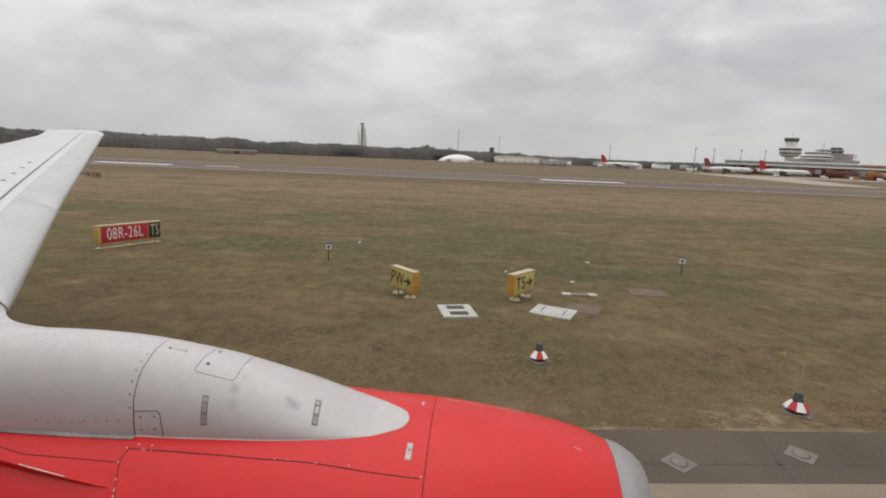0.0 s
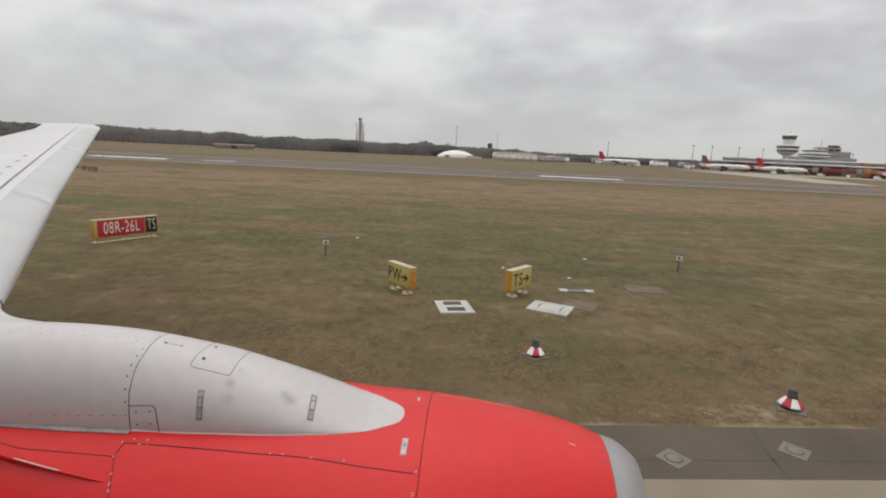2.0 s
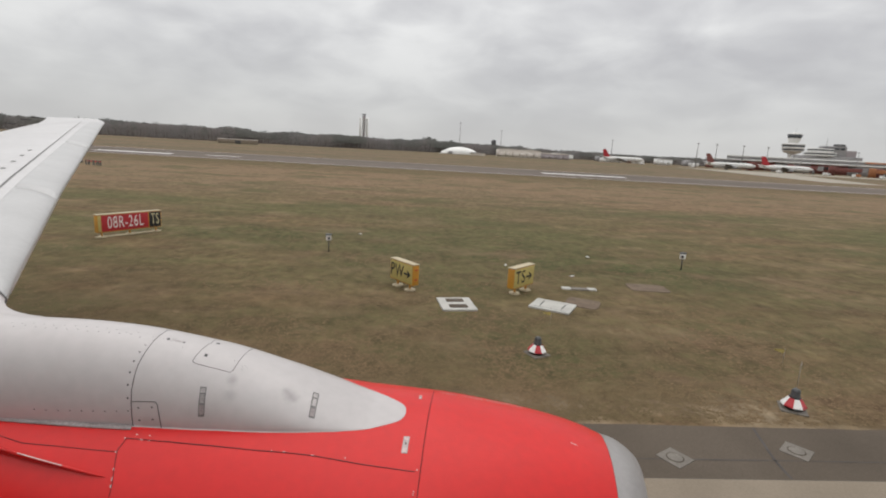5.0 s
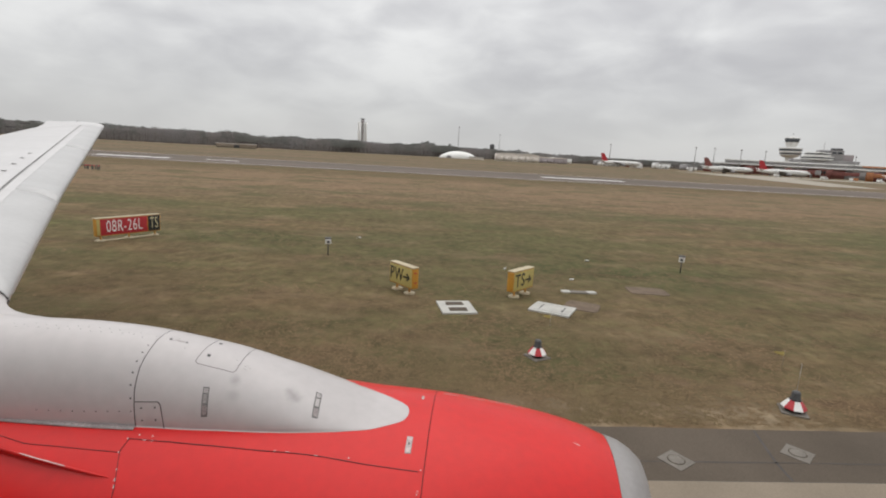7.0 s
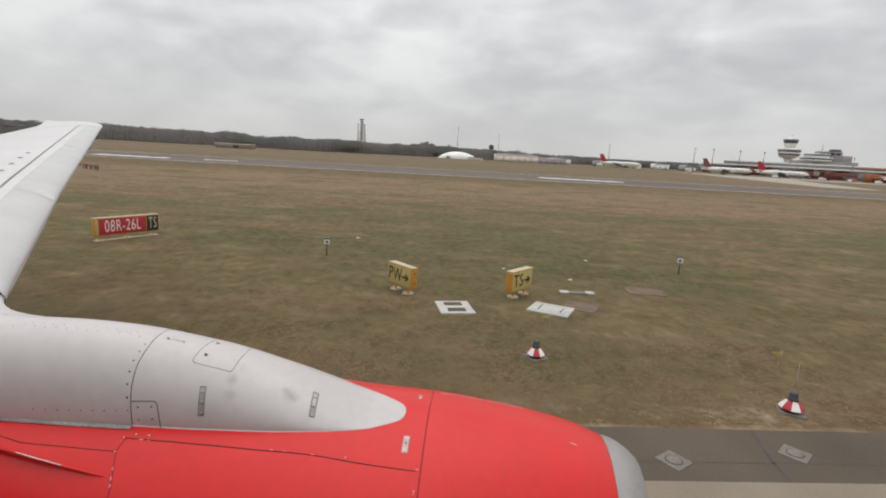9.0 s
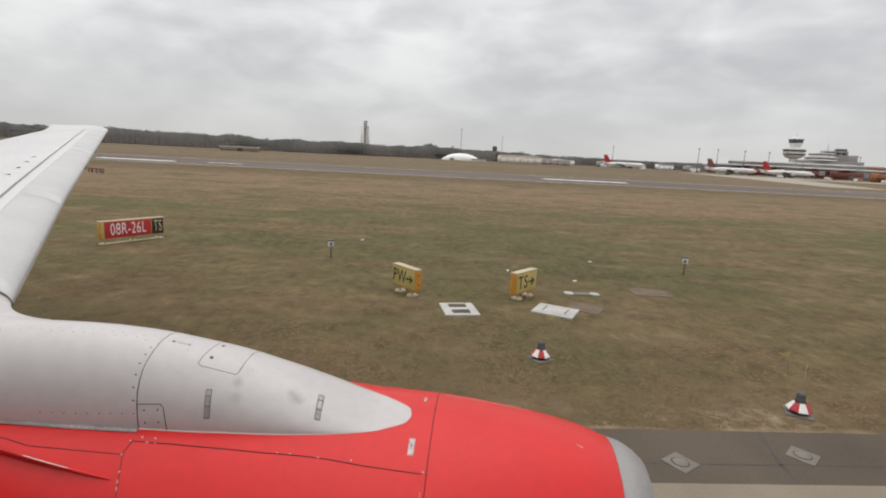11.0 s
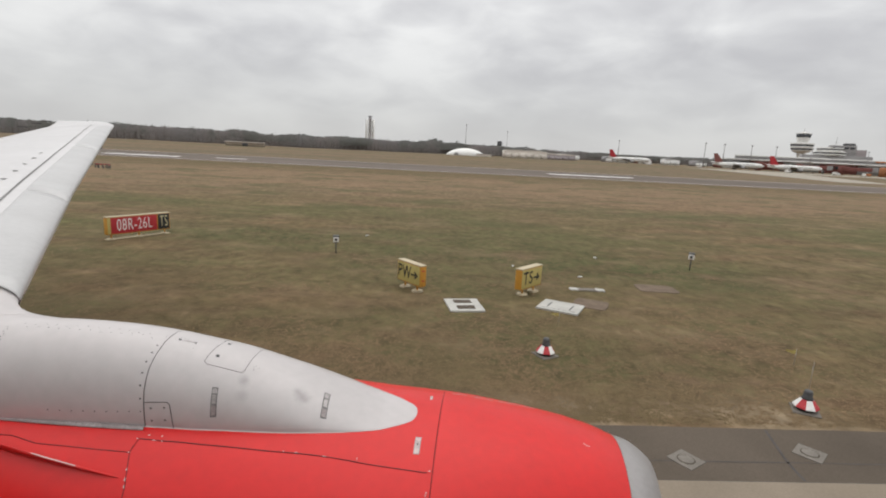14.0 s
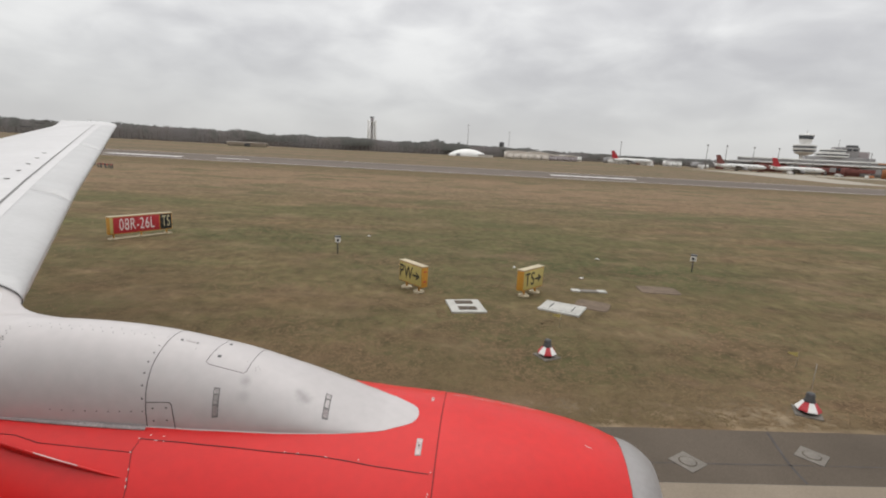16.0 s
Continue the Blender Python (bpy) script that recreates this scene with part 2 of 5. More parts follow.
M_EDGE = material("scuffed_edge_metal", (0.32, 0.275, 0.27), 0.55, metal=0.05, scale=12.0, fine=90.0, vary=0.35)
M_PALESTEEL = material("pale_worn_steel", (0.40, 0.37, 0.36), 0.5, metal=0.2, scale=20.0, fine=120.0, vary=0.3)
M_CHIP = material("bared_primer", (0.62, 0.50, 0.48), 0.6, fine=60.0, vary=0.25)
M_DARK = material("dark_steel", (0.06, 0.06, 0.06), 0.55, fine=80.0, vary=0.3)
M_RUBBER = material("black_rubber", (0.025, 0.025, 0.026), 0.8, fine=50.0, vary=0.3, bump=0.002)
M_SIGNRED = material("sign_red", (0.42, 0.022, 0.030), 0.5, scale=2.0, fine=20.0, vary=0.12)
M_SIGNBLACK = material("sign_black", (0.02, 0.02, 0.021), 0.5, fine=20.0, vary=0.2)
M_SIGNYELLOW = material("sign_yellow", (0.47, 0.385, 0.13), 0.55, scale=2.0, fine=20.0, vary=0.12)
M_PALEYELLOW = material("faded_yellow_letters", (0.60, 0.54, 0.32), 0.5, fine=20.0, vary=0.08)
M_SIGNORANGE = material("sign_case_orange", (0.52, 0.25, 0.03), 0.55, scale=2.0, fine=20.0, vary=0.14)
M_DIRTY = material("dirty_concrete", (0.19, 0.172, 0.15), 0.9, scale=4.0, fine=30.0, vary=0.2, bump=0.002)
M_EARTHY = material("earthy_concrete", (0.165, 0.125, 0.092), 0.95, scale=2.5, fine=22.0, vary=0.25, bump=0.004)
M_CREAM = material("weathered_cream_paint", (0.46, 0.39, 0.26), 0.7, scale=3.0, fine=25.0, vary=0.15)
M_LETTER = material("white_letters", (0.74, 0.73, 0.70), 0.5, fine=20.0, vary=0.06)
M_FARWHITE = material("far_white_cladding", (0.74, 0.73, 0.70), 0.7, scale=0.1, fine=1.0, vary=0.1)
M_FARBEIGE = material("far_cream_cladding", (0.66, 0.60, 0.53), 0.7, scale=0.1, fine=1.0, vary=0.12)
M_FARMAUVE = material("far_mauve_cladding", (0.36, 0.32, 0.32), 0.7, scale=0.1, fine=1.0, vary=0.14)
M_FARTAN = material("far_tan_render", (0.33, 0.275, 0.215), 0.85, scale=0.3, fine=1.5, vary=0.15)
M_FARDRAB = material("far_drab_concrete", (0.20, 0.178, 0.150), 0.85, scale=0.2, fine=1.0, vary=0.2)
M_FARSLATE = material("far_slate", (0.10, 0.10, 0.102), 0.8, scale=0.2, fine=1.0, vary=0.2)
M_FARGREY = material("far_grey_concrete", (0.30, 0.29, 0.285), 0.8, scale=0.08, fine=0.8, vary=0.18)
M_FARDARK = material("far_dark_glass", (0.045, 0.05, 0.055), 0.25, scale=0.2, fine=1.0, vary=0.2)
M_FARBROWN = material("far_brown_cladding", (0.22, 0.075, 0.062), 0.7, scale=0.1, fine=1.0, vary=0.25)
M_FARORANGE = material("far_orange_cladding", (0.42, 0.17, 0.07), 0.7, scale=0.1, fine=1.0, vary=0.2)
# far trees: distance haze is mixed into these pale bark and foliage colours
M_HAZEDBARK = material("hazed_tree_bark", (0.20, 0.178, 0.162), 0.95, scale=1.0, fine=8.0, vary=0.3)
M_HAZEDWOOD = material("hazed_wood_foliage", (0.275, 0.262, 0.258), 0.95, second=(0.305, 0.275, 0.262), scale=0.03, fine=0.3, vary=0.07, island=0.04)
M_HAZEDPINE = material("hazed_pine_foliage", (0.208, 0.213, 0.200), 0.95, second=(0.235, 0.232, 0.215), scale=0.03, fine=0.3, vary=0.08, island=0.06)


# ---- building helpers ----
def part(name, bm, mat, parent=None, label="", smooth=True):
    """Links a bmesh as ONE mesh object under a thing or a part."""
    me = bpy.data.meshes.new(name)
    bm.to_mesh(me)
    bm.free()
    for m in mat if isinstance(mat, (list, tuple)) else [mat]:
        me.materials.append(m)
    if smooth:
        for p in me.polygons:
            p.use_smooth = True
    ob = new(name, me)
    if parent is not None:
        ob.parent = parent
    return tagged(ob, label)


def thing(name, m, label, category, group="", kind=""):
    ob = new(name)
    ob.matrix_world = m
    return tagged(ob, label, category, group, kind)


def box(x0, y0, z0, x1, y1, z1, bevel=0.0, bm=None):
    bm = bm or bmesh.new()
    vs = [bm.verts.new(p) for p in ((x0, y0, z0), (x1, y0, z0), (x1, y1, z0), (x0, y1, z0), (x0, y0, z1), (x1, y0, z1), (x1, y1, z1), (x0, y1, z1))]
    for f in ((3, 2, 1, 0), (4, 5, 6, 7), (0, 1, 5, 4), (1, 2, 6, 5), (2, 3, 7, 6), (3, 0, 4, 7)):
        bm.faces.new([vs[i] for i in f])
    if bevel:
        bmesh.ops.bevel(bm, geom=bm.edges[:], offset=bevel, segments=2, affect="EDGES", profile=0.6)
    return bm


def lathe(profile, n=32, axis="z", bm=None, at=(0, 0, 0), cap=True):
    """Turns (radius, height) pairs round an axis."""
    bm = bm or bmesh.new()
    rings = []
    for r, h in profile:
        ring = []
        for i in range(n):
            a = 2 * math.pi * i / n
            c, s = r * math.cos(a), r * math.sin(a)
            p = (c, s, h) if axis == "z" else (h, c, s) if axis == "x" else (s, h, c)
            ring.append(bm.verts.new(Vector(p) + Vector(at)))
        rings.append(ring)
    for a, b in zip(rings, rings[1:]):
        for i in range(n):
            bm.faces.new((a[i], a[(i + 1) % n], b[(i + 1) % n], b[i]))
    if cap:
        bm.faces.new(rings[0][::-1])
        bm.faces.new(rings[-1])
    bmesh.ops.recalc_face_normals(bm, faces=bm.faces[:])
    return bm


def sheet(fn, us, vs, closed=False, bm=None):
    """A grid of quads from a function of two numbers."""
    bm = bm or bmesh.new()
    g = [[bm.verts.new(fn(u, v)) for v in vs] for u in us]
    for a, b in zip(g, g[1:]):
        k = len(a)
        for i in range(k if closed else k - 1):
            bm.faces.new((a[i], a[(i + 1) % k], b[(i + 1) % k], b[i]))
    return bm


def glide(x, xs, ys):
    """A smooth curve through a few stations."""
    x = min(max(x, xs[0]), xs[-1])
    i = max(k for k in range(len(xs) - 1) if x >= xs[k])
    slope = lambda k: (ys[min(k + 1, len(ys) - 1)] - ys[max(k - 1, 0)]) / (xs[min(k + 1, len(xs) - 1)] - xs[max(k - 1, 0)])
    h = xs[i + 1] - xs[i]
    t = (x - xs[i]) / h
    return ((2 * t**3 - 3 * t * t + 1) * ys[i] + (t**3 - 2 * t * t + t) * h * slope(i)
            + (3 * t * t - 2 * t**3) * ys[i + 1] + (t**3 - t * t) * h * slope(i + 1))


def span(a, b, n):
    return [a + (b - a) * i / n for i in range(n + 1)]


def letters(name, text, size, mat, parent, m, depth=0.004, squeeze=1.0, weight=0.012, gap=1.0):
    """Raised letters of the built-in font, as a mesh, standing upright in the parent's x-z plane."""
    cu = bpy.data.curves.new(name, "FONT")
    cu.body, cu.size, cu.extrude, cu.align_x, cu.align_y = text, size, depth, "CENTER", "CENTER"
    cu.offset, cu.space_character = weight * size, gap
    tmp = bpy.data.objects.new(name, cu)
    me = bpy.data.meshes.new_from_object(tmp)
    bpy.data.objects.remove(tmp)
    me.materials.clear()
    me.materials.append(mat)
    ob = new(name, me)
    ob.parent = parent
    ob.matrix_local = m @ pose(0, 0, 0, 90, 0, 0) @ Matrix.Diagonal((squeeze, 1, 1, 1))
    return ob


# ---- ground ----
def make_ground():
    bm = bmesh.new()
    n = 48
    rings = [0.0, 20, 60, 200, 800, 2500, 4600]
    prev = None
    for r in rings:
        ring = [bm.verts.new((r * math.cos(2 * math.pi * i / n), r * math.sin(2 * math.pi * i / n), 0)) for i in range(n if r else 1)]
        if prev:
            for i in range(n):
                if len(prev) == 1:
                    bm.faces.new((prev[0], ring[i], ring[(i + 1) % n]))
                else:
                    bm.faces.new((prev[i], ring[i], ring[(i + 1) % n], prev[(i + 1) % n]))
        prev = ring
    ob = part("ground", bm, M_GRASS, smooth=False)
    tagged(ob, "flat airfield of short brown and olive winter grass", "ground", kind="structure")


def strip(name, left, right, mat, label, category, z=0.006, thick=0.03):
    """A paved strip between two lines of (x, y), with a real edge."""
    bm = bmesh.new()
    rows = []
    for (ax, ay), (bx, by) in zip(left, right):
        rows.append([bm.verts.new(p) for p in ((ax, ay, z - thick), (ax, ay, z), (bx, by, z), (bx, by, z - thick))])
    for a, b in zip(rows, rows[1:]):
        for i in range(3):
            bm.faces.new((a[i], a[i + 1], b[i + 1], b[i]))
    bm.faces.new(rows[0])
    bm.faces.new(rows[-1][::-1])
    bmesh.ops.recalc_face_normals(bm, faces=bm.faces[:])
    return tagged(part(name, bm, mat, smooth=False), label, category, kind="structure")


make_ground()
EDGE = lambda x: 7.35 - 0.035 * x
xs = span(-160, 160, 400)
ragged = [(x, EDGE(x) + 0.05 * noise.noise((x * 1.3, 0, 0)) + 0.03 * noise.noise((x * 6, 5, 0))) for x in xs]
strip("taxiway", ragged, [(x, -16.0 - 0.035 * x) for x in xs], M_ASPHALT, "worn brown-grey asphalt taxiway with ragged grass edge", "taxiway")
strip("runway", [(-900, 134), (900, 62)], [(-900, 172), (900, 100)], M_RUNWAY, "distant dark grey asphalt runway", "runway", z=0.02)
strip("apron", [(150, 165), (205, 330), (215, 380), (720, 360)], [(172, 165), (262, 318), (460, 300), (720, 240)], M_CONCRETE,
      "pale concrete taxiway leading to the terminal apron", "apron", z=0.03)

strip("perimeter_road", [(-1000, 306), (-560, 366), (-230, 376), (-60, 401), (60, 496)], [(-1000, 312), (-560, 372), (-230, 382), (-60, 407), (60, 502)], M_CONCRETE,
      "thin pale perimeter road before the woods", "road", z=0.05)

# ---- the airliner ----
AXIS_Y, AXIS_Z = 3.0, 1.45
NAC_X = (-3.4, -2.2, -1.2, -0.4, 0.3, 0.8, 1.15, 1.4, 1.54, 1.65, 1.74, 1.80)
NAC_R = (1.012, 0.940, 1.037, 1.163, 1.117, 1.034, 0.956, 0.879, 0.817, 0.779, 0.721, 0.664)
HUMP_X = (-3.4, -2.6, -2.0, -1.5, -1.0, -0.6, -0.3, -0.05, 0.15)
SHOULDER_H = (0.36, 0.34, 0.29, 0.22, 0.14, 0.07, 0.03, 0.0, 0.0)
CAP_H = (0.05, 0.38, 0.425, 0.410, 0.318, 0.178, 0.062, 0.0, 0.0)
CAP_X = (-3.4, -2.0, -1.5, -1.0, -0.6, -0.3, -0.05, 0.05, 0.11, 0.14, 0.155, 0.162, 0.165)
CAP_W = (12.6, 13.15, 13.90, 15.26, 16.43, 15.54, 10.35, 7.35, 5.35, 3.95, 2.55, 1.35, 0.0)
CAP_LEAN = (0.0, 0.0, 0.0, 0.0, 0.0, 0.14, 2.37, 3.15, 3.50, 3.58, 3.60, 3.60, 3.60)


def cap_width(x):
    return max(glide(x, CAP_X, CAP_W), 0.0) if x < CAP_X[-1] else 0.0


def cap_middle(x):
    """The degrees on which the fairing is centred; its nose leans inboard."""
    return 90 + glide(x, CAP_X, CAP_LEAN)


def skin(x, deg, cap):
    """The cowling's skin: x along it, degrees round it from outboard over the top; with or without the fairing on top."""
    r = glide(x, NAC_X, NAC_R)
    if x < HUMP_X[-1]:
        r += max(glide(x, HUMP_X, SHOULDER_H), 0) * (1 - min(abs(deg - 90) / 48, 1.0) ** 2.2)
        if cap:
            u = min(abs(deg - cap_middle(x)) / max(cap_width(x), 0.5), 1.0)
            r += max(glide(x, HUMP_X, CAP_H), 0) * (1 - u**2.2) ** 0.68
    k = min(max((x + 0.6) / 0.9, 0), 1)
    a = radians(deg)
    toe = 0.18 * k * k * (3 - 2 * k) * math.cos(a)
    return Vector((x + toe, AXIS_Y + r * math.cos(a), AXIS_Z + r * math.sin(a)))


def skin_normal(x, deg, cap):
    along = skin(min(x + 0.01, NAC_X[-1]), deg, cap) - skin(x - 0.01, deg, cap)
    round_ = skin(x, deg + 0.15, cap) - skin(x, deg - 0.15, cap)
    out = round_.cross(along).normalized()
    return out if out.dot(skin(x, deg, cap) - Vector((x, AXIS_Y, AXIS_Z))) > 0 else -out


def nacelle_point(x, deg, lift=0.0, cap=False):
    """A point lifted off the skin by some metres."""
    p = skin(x, deg, cap)
    return p + skin_normal(x, deg, cap) * lift if lift else p


def ribbon(path, width, lift, cap=False):
    """A narrow band over the cowling along (x, degrees) stations."""
    bm = bmesh.new()
    pts = [nacelle_point(x, d, lift, cap) for x, d in path]
    rows = []
    for i, p in enumerate(pts):
        way = (pts[min(i + 1, len(pts) - 1)] - pts[max(i - 1, 0)]).normalized()
        out = skin_normal(*path[i], cap)
        side = way.cross(out).normalized() * width / 2
        rows.append([bm.verts.new(p - side - out * 0.006), bm.verts.new(p - side), bm.verts.new(p + side), bm.verts.new(p + side - out * 0.006)])
    for a, b in zip(rows, rows[1:]):
        for i in range(3):
            bm.faces.new((a[i], a[i + 1], b[i + 1], b[i]))
    return bm


def track(points, step=14):
    """More stations between a few (x, degrees) ones."""
    out = []
    for (a, b), (c, d) in zip(points, points[1:]):
        out += [(a + (c - a) * i / step, b + (d - b) * i / step) for i in range(step)]
    return out + [points[-1]]


def patch(x0, x1, d0, d1, lift, n=6, cap=False):
    """A small raised plate on the cowling with closed sides."""
    bm = bmesh.new()
    top = [[bm.verts.new(nacelle_point(x, d, lift, cap)) for d in span(d0, d1, n)] for x in span(x0, x1, n)]
    low = [[bm.verts.new(nacelle_point(x, d, -0.004, cap)) for d in span(d0, d1, n)] for x in span(x0, x1, n)]
    for a, b in zip(top, top[1:]):
        for i in range(n):
            bm.faces.new((a[i], a[i + 1], b[i + 1], b[i]))
    rim = lambda g: g[0] + [r[-1] for r in g[1:]] + g[-1][-2::-1] + [r[0] for r in g[-2:0:-1]]
    t, l = [bm.verts.new(v.co) for v in rim(top)], rim(low)
    for i in range(len(t)):
        j = (i + 1) % len(t)
        bm.faces.new((t[i], l[i], l[j], t[j]))
    bmesh.ops.recalc_face_normals(bm, faces=bm.faces[:])
    return bm


def latch(parent, x, d0, d1, width=0.04, cap=False, pale=False):
    """A flush cowl latch: a dark recess with three metal blocks in it, the middle one longest."""
    half = width / 2
    body = part("latch", patch(x - half, x + half, d0, d1, 0.002, 6, cap), M_PALESTEEL if pale else M_RECESS, parent, "worn steel cowl latch")
    for a, b, w in ((0.05, 0.24, 0.72), (0.29, 0.60, 0.62), (0.67, 0.95, 0.72)):
        part("latch_block", patch(x - half * w, x + half * w, d0 + (d1 - d0) * a, d0 + (d1 - d0) * b, 0.004, 3, cap), M_CHIP if pale else M_EDGE if a > 0.6 else M_PALESTEEL, body, "worn metal latch block")
    if pale:
        part("latch_slot", patch(x - half * 0.3, x + half * 0.3, d0 + (d1 - d0) * 0.38, d0 + (d1 - d0) * 0.52, 0.005, 2, cap), M_DARK, body, "dark finger slot")


def rivets(parent, stations, size, mat, cap=False):
    bm = bmesh.new()
    for x, d in stations:
        c, out = nacelle_point(x, d, 0.001, cap), skin_normal(x, d, cap)
        u = Vector((1, 0, 0))
        v = out.cross(u).normalized()
        ring = [bm.verts.new(c + (u * math.cos(k * math.pi / 3) + v * math.sin(k * math.pi / 3)) * size) for k in range(6)]
        tip = bm.verts.new(c + out * size * 0.4)
        for k in range(6):
            bm.faces.new((ring[k], ring[(k + 1) % 6], tip))
    return tagged(part("rivets", bm, mat, parent), kind="stuff")


def airfoil(t):
    """Upper and lower outline of a wing section; t runs 0..1 from the trailing edge over the nose and back."""
    a = math.pi * 2 * t
    x = 0.5 * (1 + math.cos(a))
    y = 0.6 * (0.2969 * math.sqrt(x) - 0.126 * x - 0.3516 * x * x + 0.2843 * x**3 - 0.1036 * x**4)
    return x, (y * 0.85 if t < 0.5 else -y * 0.75) + 0.008 * math.sin(math.pi * x) - 0.03 * x


WING_Y = (-0.4, 1.2, 2.85, 3.2, 6.5, 15.45)
WING_LE = (-1.6, -2.1, -2.56, -2.32, -3.93, -8.14)
WING_Z = (2.70, 2.86, 3.04, 3.12, 3.46, 4.33)
WING_C = (5.8, 5.2, 4.4, 4.5, 3.2, 1.70)


def wing_point(y, t, lift=0.0):
    lin = lambda ys: ys[0] if y <= WING_Y[0] else next(
        a + (b - a) * (y - p) / (q - p) for p, q, a, b in zip(WING_Y, WING_Y[1:], ys, ys[1:]) if y <= q + 1e-6)
    c = lin(WING_C)
    u, v = airfoil(t)
    return Vector((lin(WING_LE) - u * c, y, lin(WING_Z) + v * c + lift))


def nose_t(u, upper=True):
    """The section parameter at a share u of the chord behind the nose."""
    a = math.acos(2 * u - 1) / (2 * math.pi)
    return a if upper else 1 - a


def make_airliner():
    root = thing("airliner", pose(0, 0, 0), "white airliner with glossy red engine cowling standing on the taxiway", "airliner")
    # wing with separate slats
    ys = [y for y in span(-0.3, 15.45, 46)]
    ts = [0.5 * (1 - math.cos(math.pi * i / 30)) * 0.5 for i in range(31)] + [0.5 + 0.5 * 0.5 * (1 - math.cos(math.pi * i / 20)) for i in range(1, 21)]
    bm = sheet(lambda y, t: wing_point(y, t), ys, ts)
    bm.faces.new([v for v in bm.verts[-len(ts):]])
    wing = part("wing", bm, M_WING, root, "pale grey swept wing with riveted skin")
    def tip(k, t):
        """The last stretch of the wing, its nose swept back into a rounded end."""
        u, v = airfoil(t)
        q = math.sin(k * math.pi / 2)
        thick = math.sqrt(max(1 - q**4, 0.0))
        nose = -8.14 - 0.72 * q - 0.55 * q**5
        tail = -9.84 - 0.72 * q
        c = nose - tail
        return Vector((nose - u * c, 15.45 + 1.55 * q, 4.33 + 0.155 * q + v * c * thick))

    bm = sheet(tip, span(0, 1, 14), ts)
    part("wing_tip", bm, M_WING, wing, "rounded pale grey wing tip fairing")
    chord = lambda y: -(wing_point(y, 0.0).x - wing_point(y, 0.5).x)
    for y0, y1 in ((3.30, 5.92), (5.94, 10.2), (10.22, 15.3)):
        share = lambda y: (0.45 - 0.006 * (y - 3.2)) / chord(y)
        bm = sheet(lambda y, s: wing_point(y, 0.5 + (nose_t(share(y)) - 0.5) * (1 - s) if s <= 1 else 0.5 + (nose_t(0.05, False) - 0.5) * (s - 1), 0.008 if 0.02 < s < 1.98 and y0 < y < y1 else -0.004),
                   [y0] + span(y0 + 0.006, y1 - 0.006, 14) + [y1], [0.0, 0.03] + span(0.06, 1.9, 26) + [2.0])
        part("slat", bm, M_SLAT, wing, "greyer leading-edge slat")
    aft = lambda y: 0.545 / chord(y)
    bm = sheet(lambda y, s: wing_point(y, nose_t(aft(y) + s * (0.028 - 0.001 * (y - 3.2)) / chord(y)), 0.004), span(3.6, 15.2, 40), (-0.5, 0.5))
    part("skin_gap", bm, M_RECESS, wing, "dark gap in the upper skin")
    for y0 in (4.3, 6.35, 11.6):
        bm = sheet(lambda x, s: wing_point(y0 + s, nose_t(x), 0.003), span(0.22, 0.9, 12), (-0.006, 0.006))
        part("skin_seam", bm, M_STEEL, wing)
    bm = bmesh.new()
    for k in range(6):
        y = 5.8 + 0.6 * k
        lathe([(0.029, 0.0), (0.027, 0.004), (0.0005, 0.005)], 12, "z", bm, wing_point(y, nose_t(0.75 / chord(y)), 0.003))
    tagged(part("access_covers", bm, M_RECESS, wing, "small round grey covers in a row"), kind="stuff")
    bm = bmesh.new()
    for x, y, z in ((-9.62, 14.2, 4.23), (-9.98, 15.3, 4.35), (-10.28, 16.2, 4.44)):
        box(x - 0.20, y - 0.012, z - 0.012, x + 0.05, y + 0.012, z + 0.012, bm=bm)
    tagged(part("static_wicks", bm, M_DARK, wing), kind="stuff")
    for y in (8.9, 11.0):
        p = wing_point(y, 0.5)
        part("slat_stop", box(p.x - 0.02, y - 0.02, p.z - 0.03, p.x + 0.018, y + 0.02, p.z - 0.005, 0.004), M_DARK, wing, "small dark stop at the leading edge")

    # cowling: lip, inlet cowl, fan cowl, with gaps between
    ring = span(0, 360, 120)[:-1]
    red = part("fan_cowl", sheet(lambda x, d: nacelle_point(x, d), span(-3.4, 0.3065, 90), ring, True), M_RED, root, "glossy red engine fan cowl with panel gaps")
    inlet = part("inlet_cowl", sheet(lambda x, d: nacelle_point(x, d), span(0.3115, 1.543, 42), ring, True), M_RED, root, "glossy red inlet cowl")
    lip_x = span(1.546, 1.80, 18)
    bm = sheet(lambda x, d: nacelle_point(x, d, 0.0), lip_x, ring, True)
    bm2 = sheet(lambda s, d: nacelle_point(1.80, d) + Vector((-s * 0.9, -0.05 * math.sin(s * 3) * math.cos(radians(d)), -0.05 * math.sin(s * 3) * math.sin(radians(d)))),
                span(0, 1, 10), ring, True)
    part("inlet_lip", bm, M_LIP, root, "bare metal inlet lip")
    part("inlet_duct", bm2, M_WING, root, "grey inlet duct")
    part("fan_hub", lathe([(0.66, 0.85), (0.66, 0.88), (0.2, 0.92), (0.02, 1.2)], 40, "x", at=(0, AXIS_Y, AXIS_Z)), M_DARK, root, "dark fan face and spinner")
    part("exhaust_nozzle", lathe([(0.98, -3.41), (0.9, -3.7), (0.62, -4.3), (0.5, -4.3), (0.45, -3.5)], 40, "x", at=(0, AXIS_Y, AXIS_Z)), M_STEEL, root, "bare metal exhaust nozzle")
    part("cowl_gap", ribbon([(0.309, d) for d in span(-20, 200, 110)], 0.006, -0.003), M_REDSEAM, red)
    part("cowl_gap", ribbon([(1.5445, d) for d in span(-20, 200, 110)], 0.005, -0.003), M_SEAM, inlet)
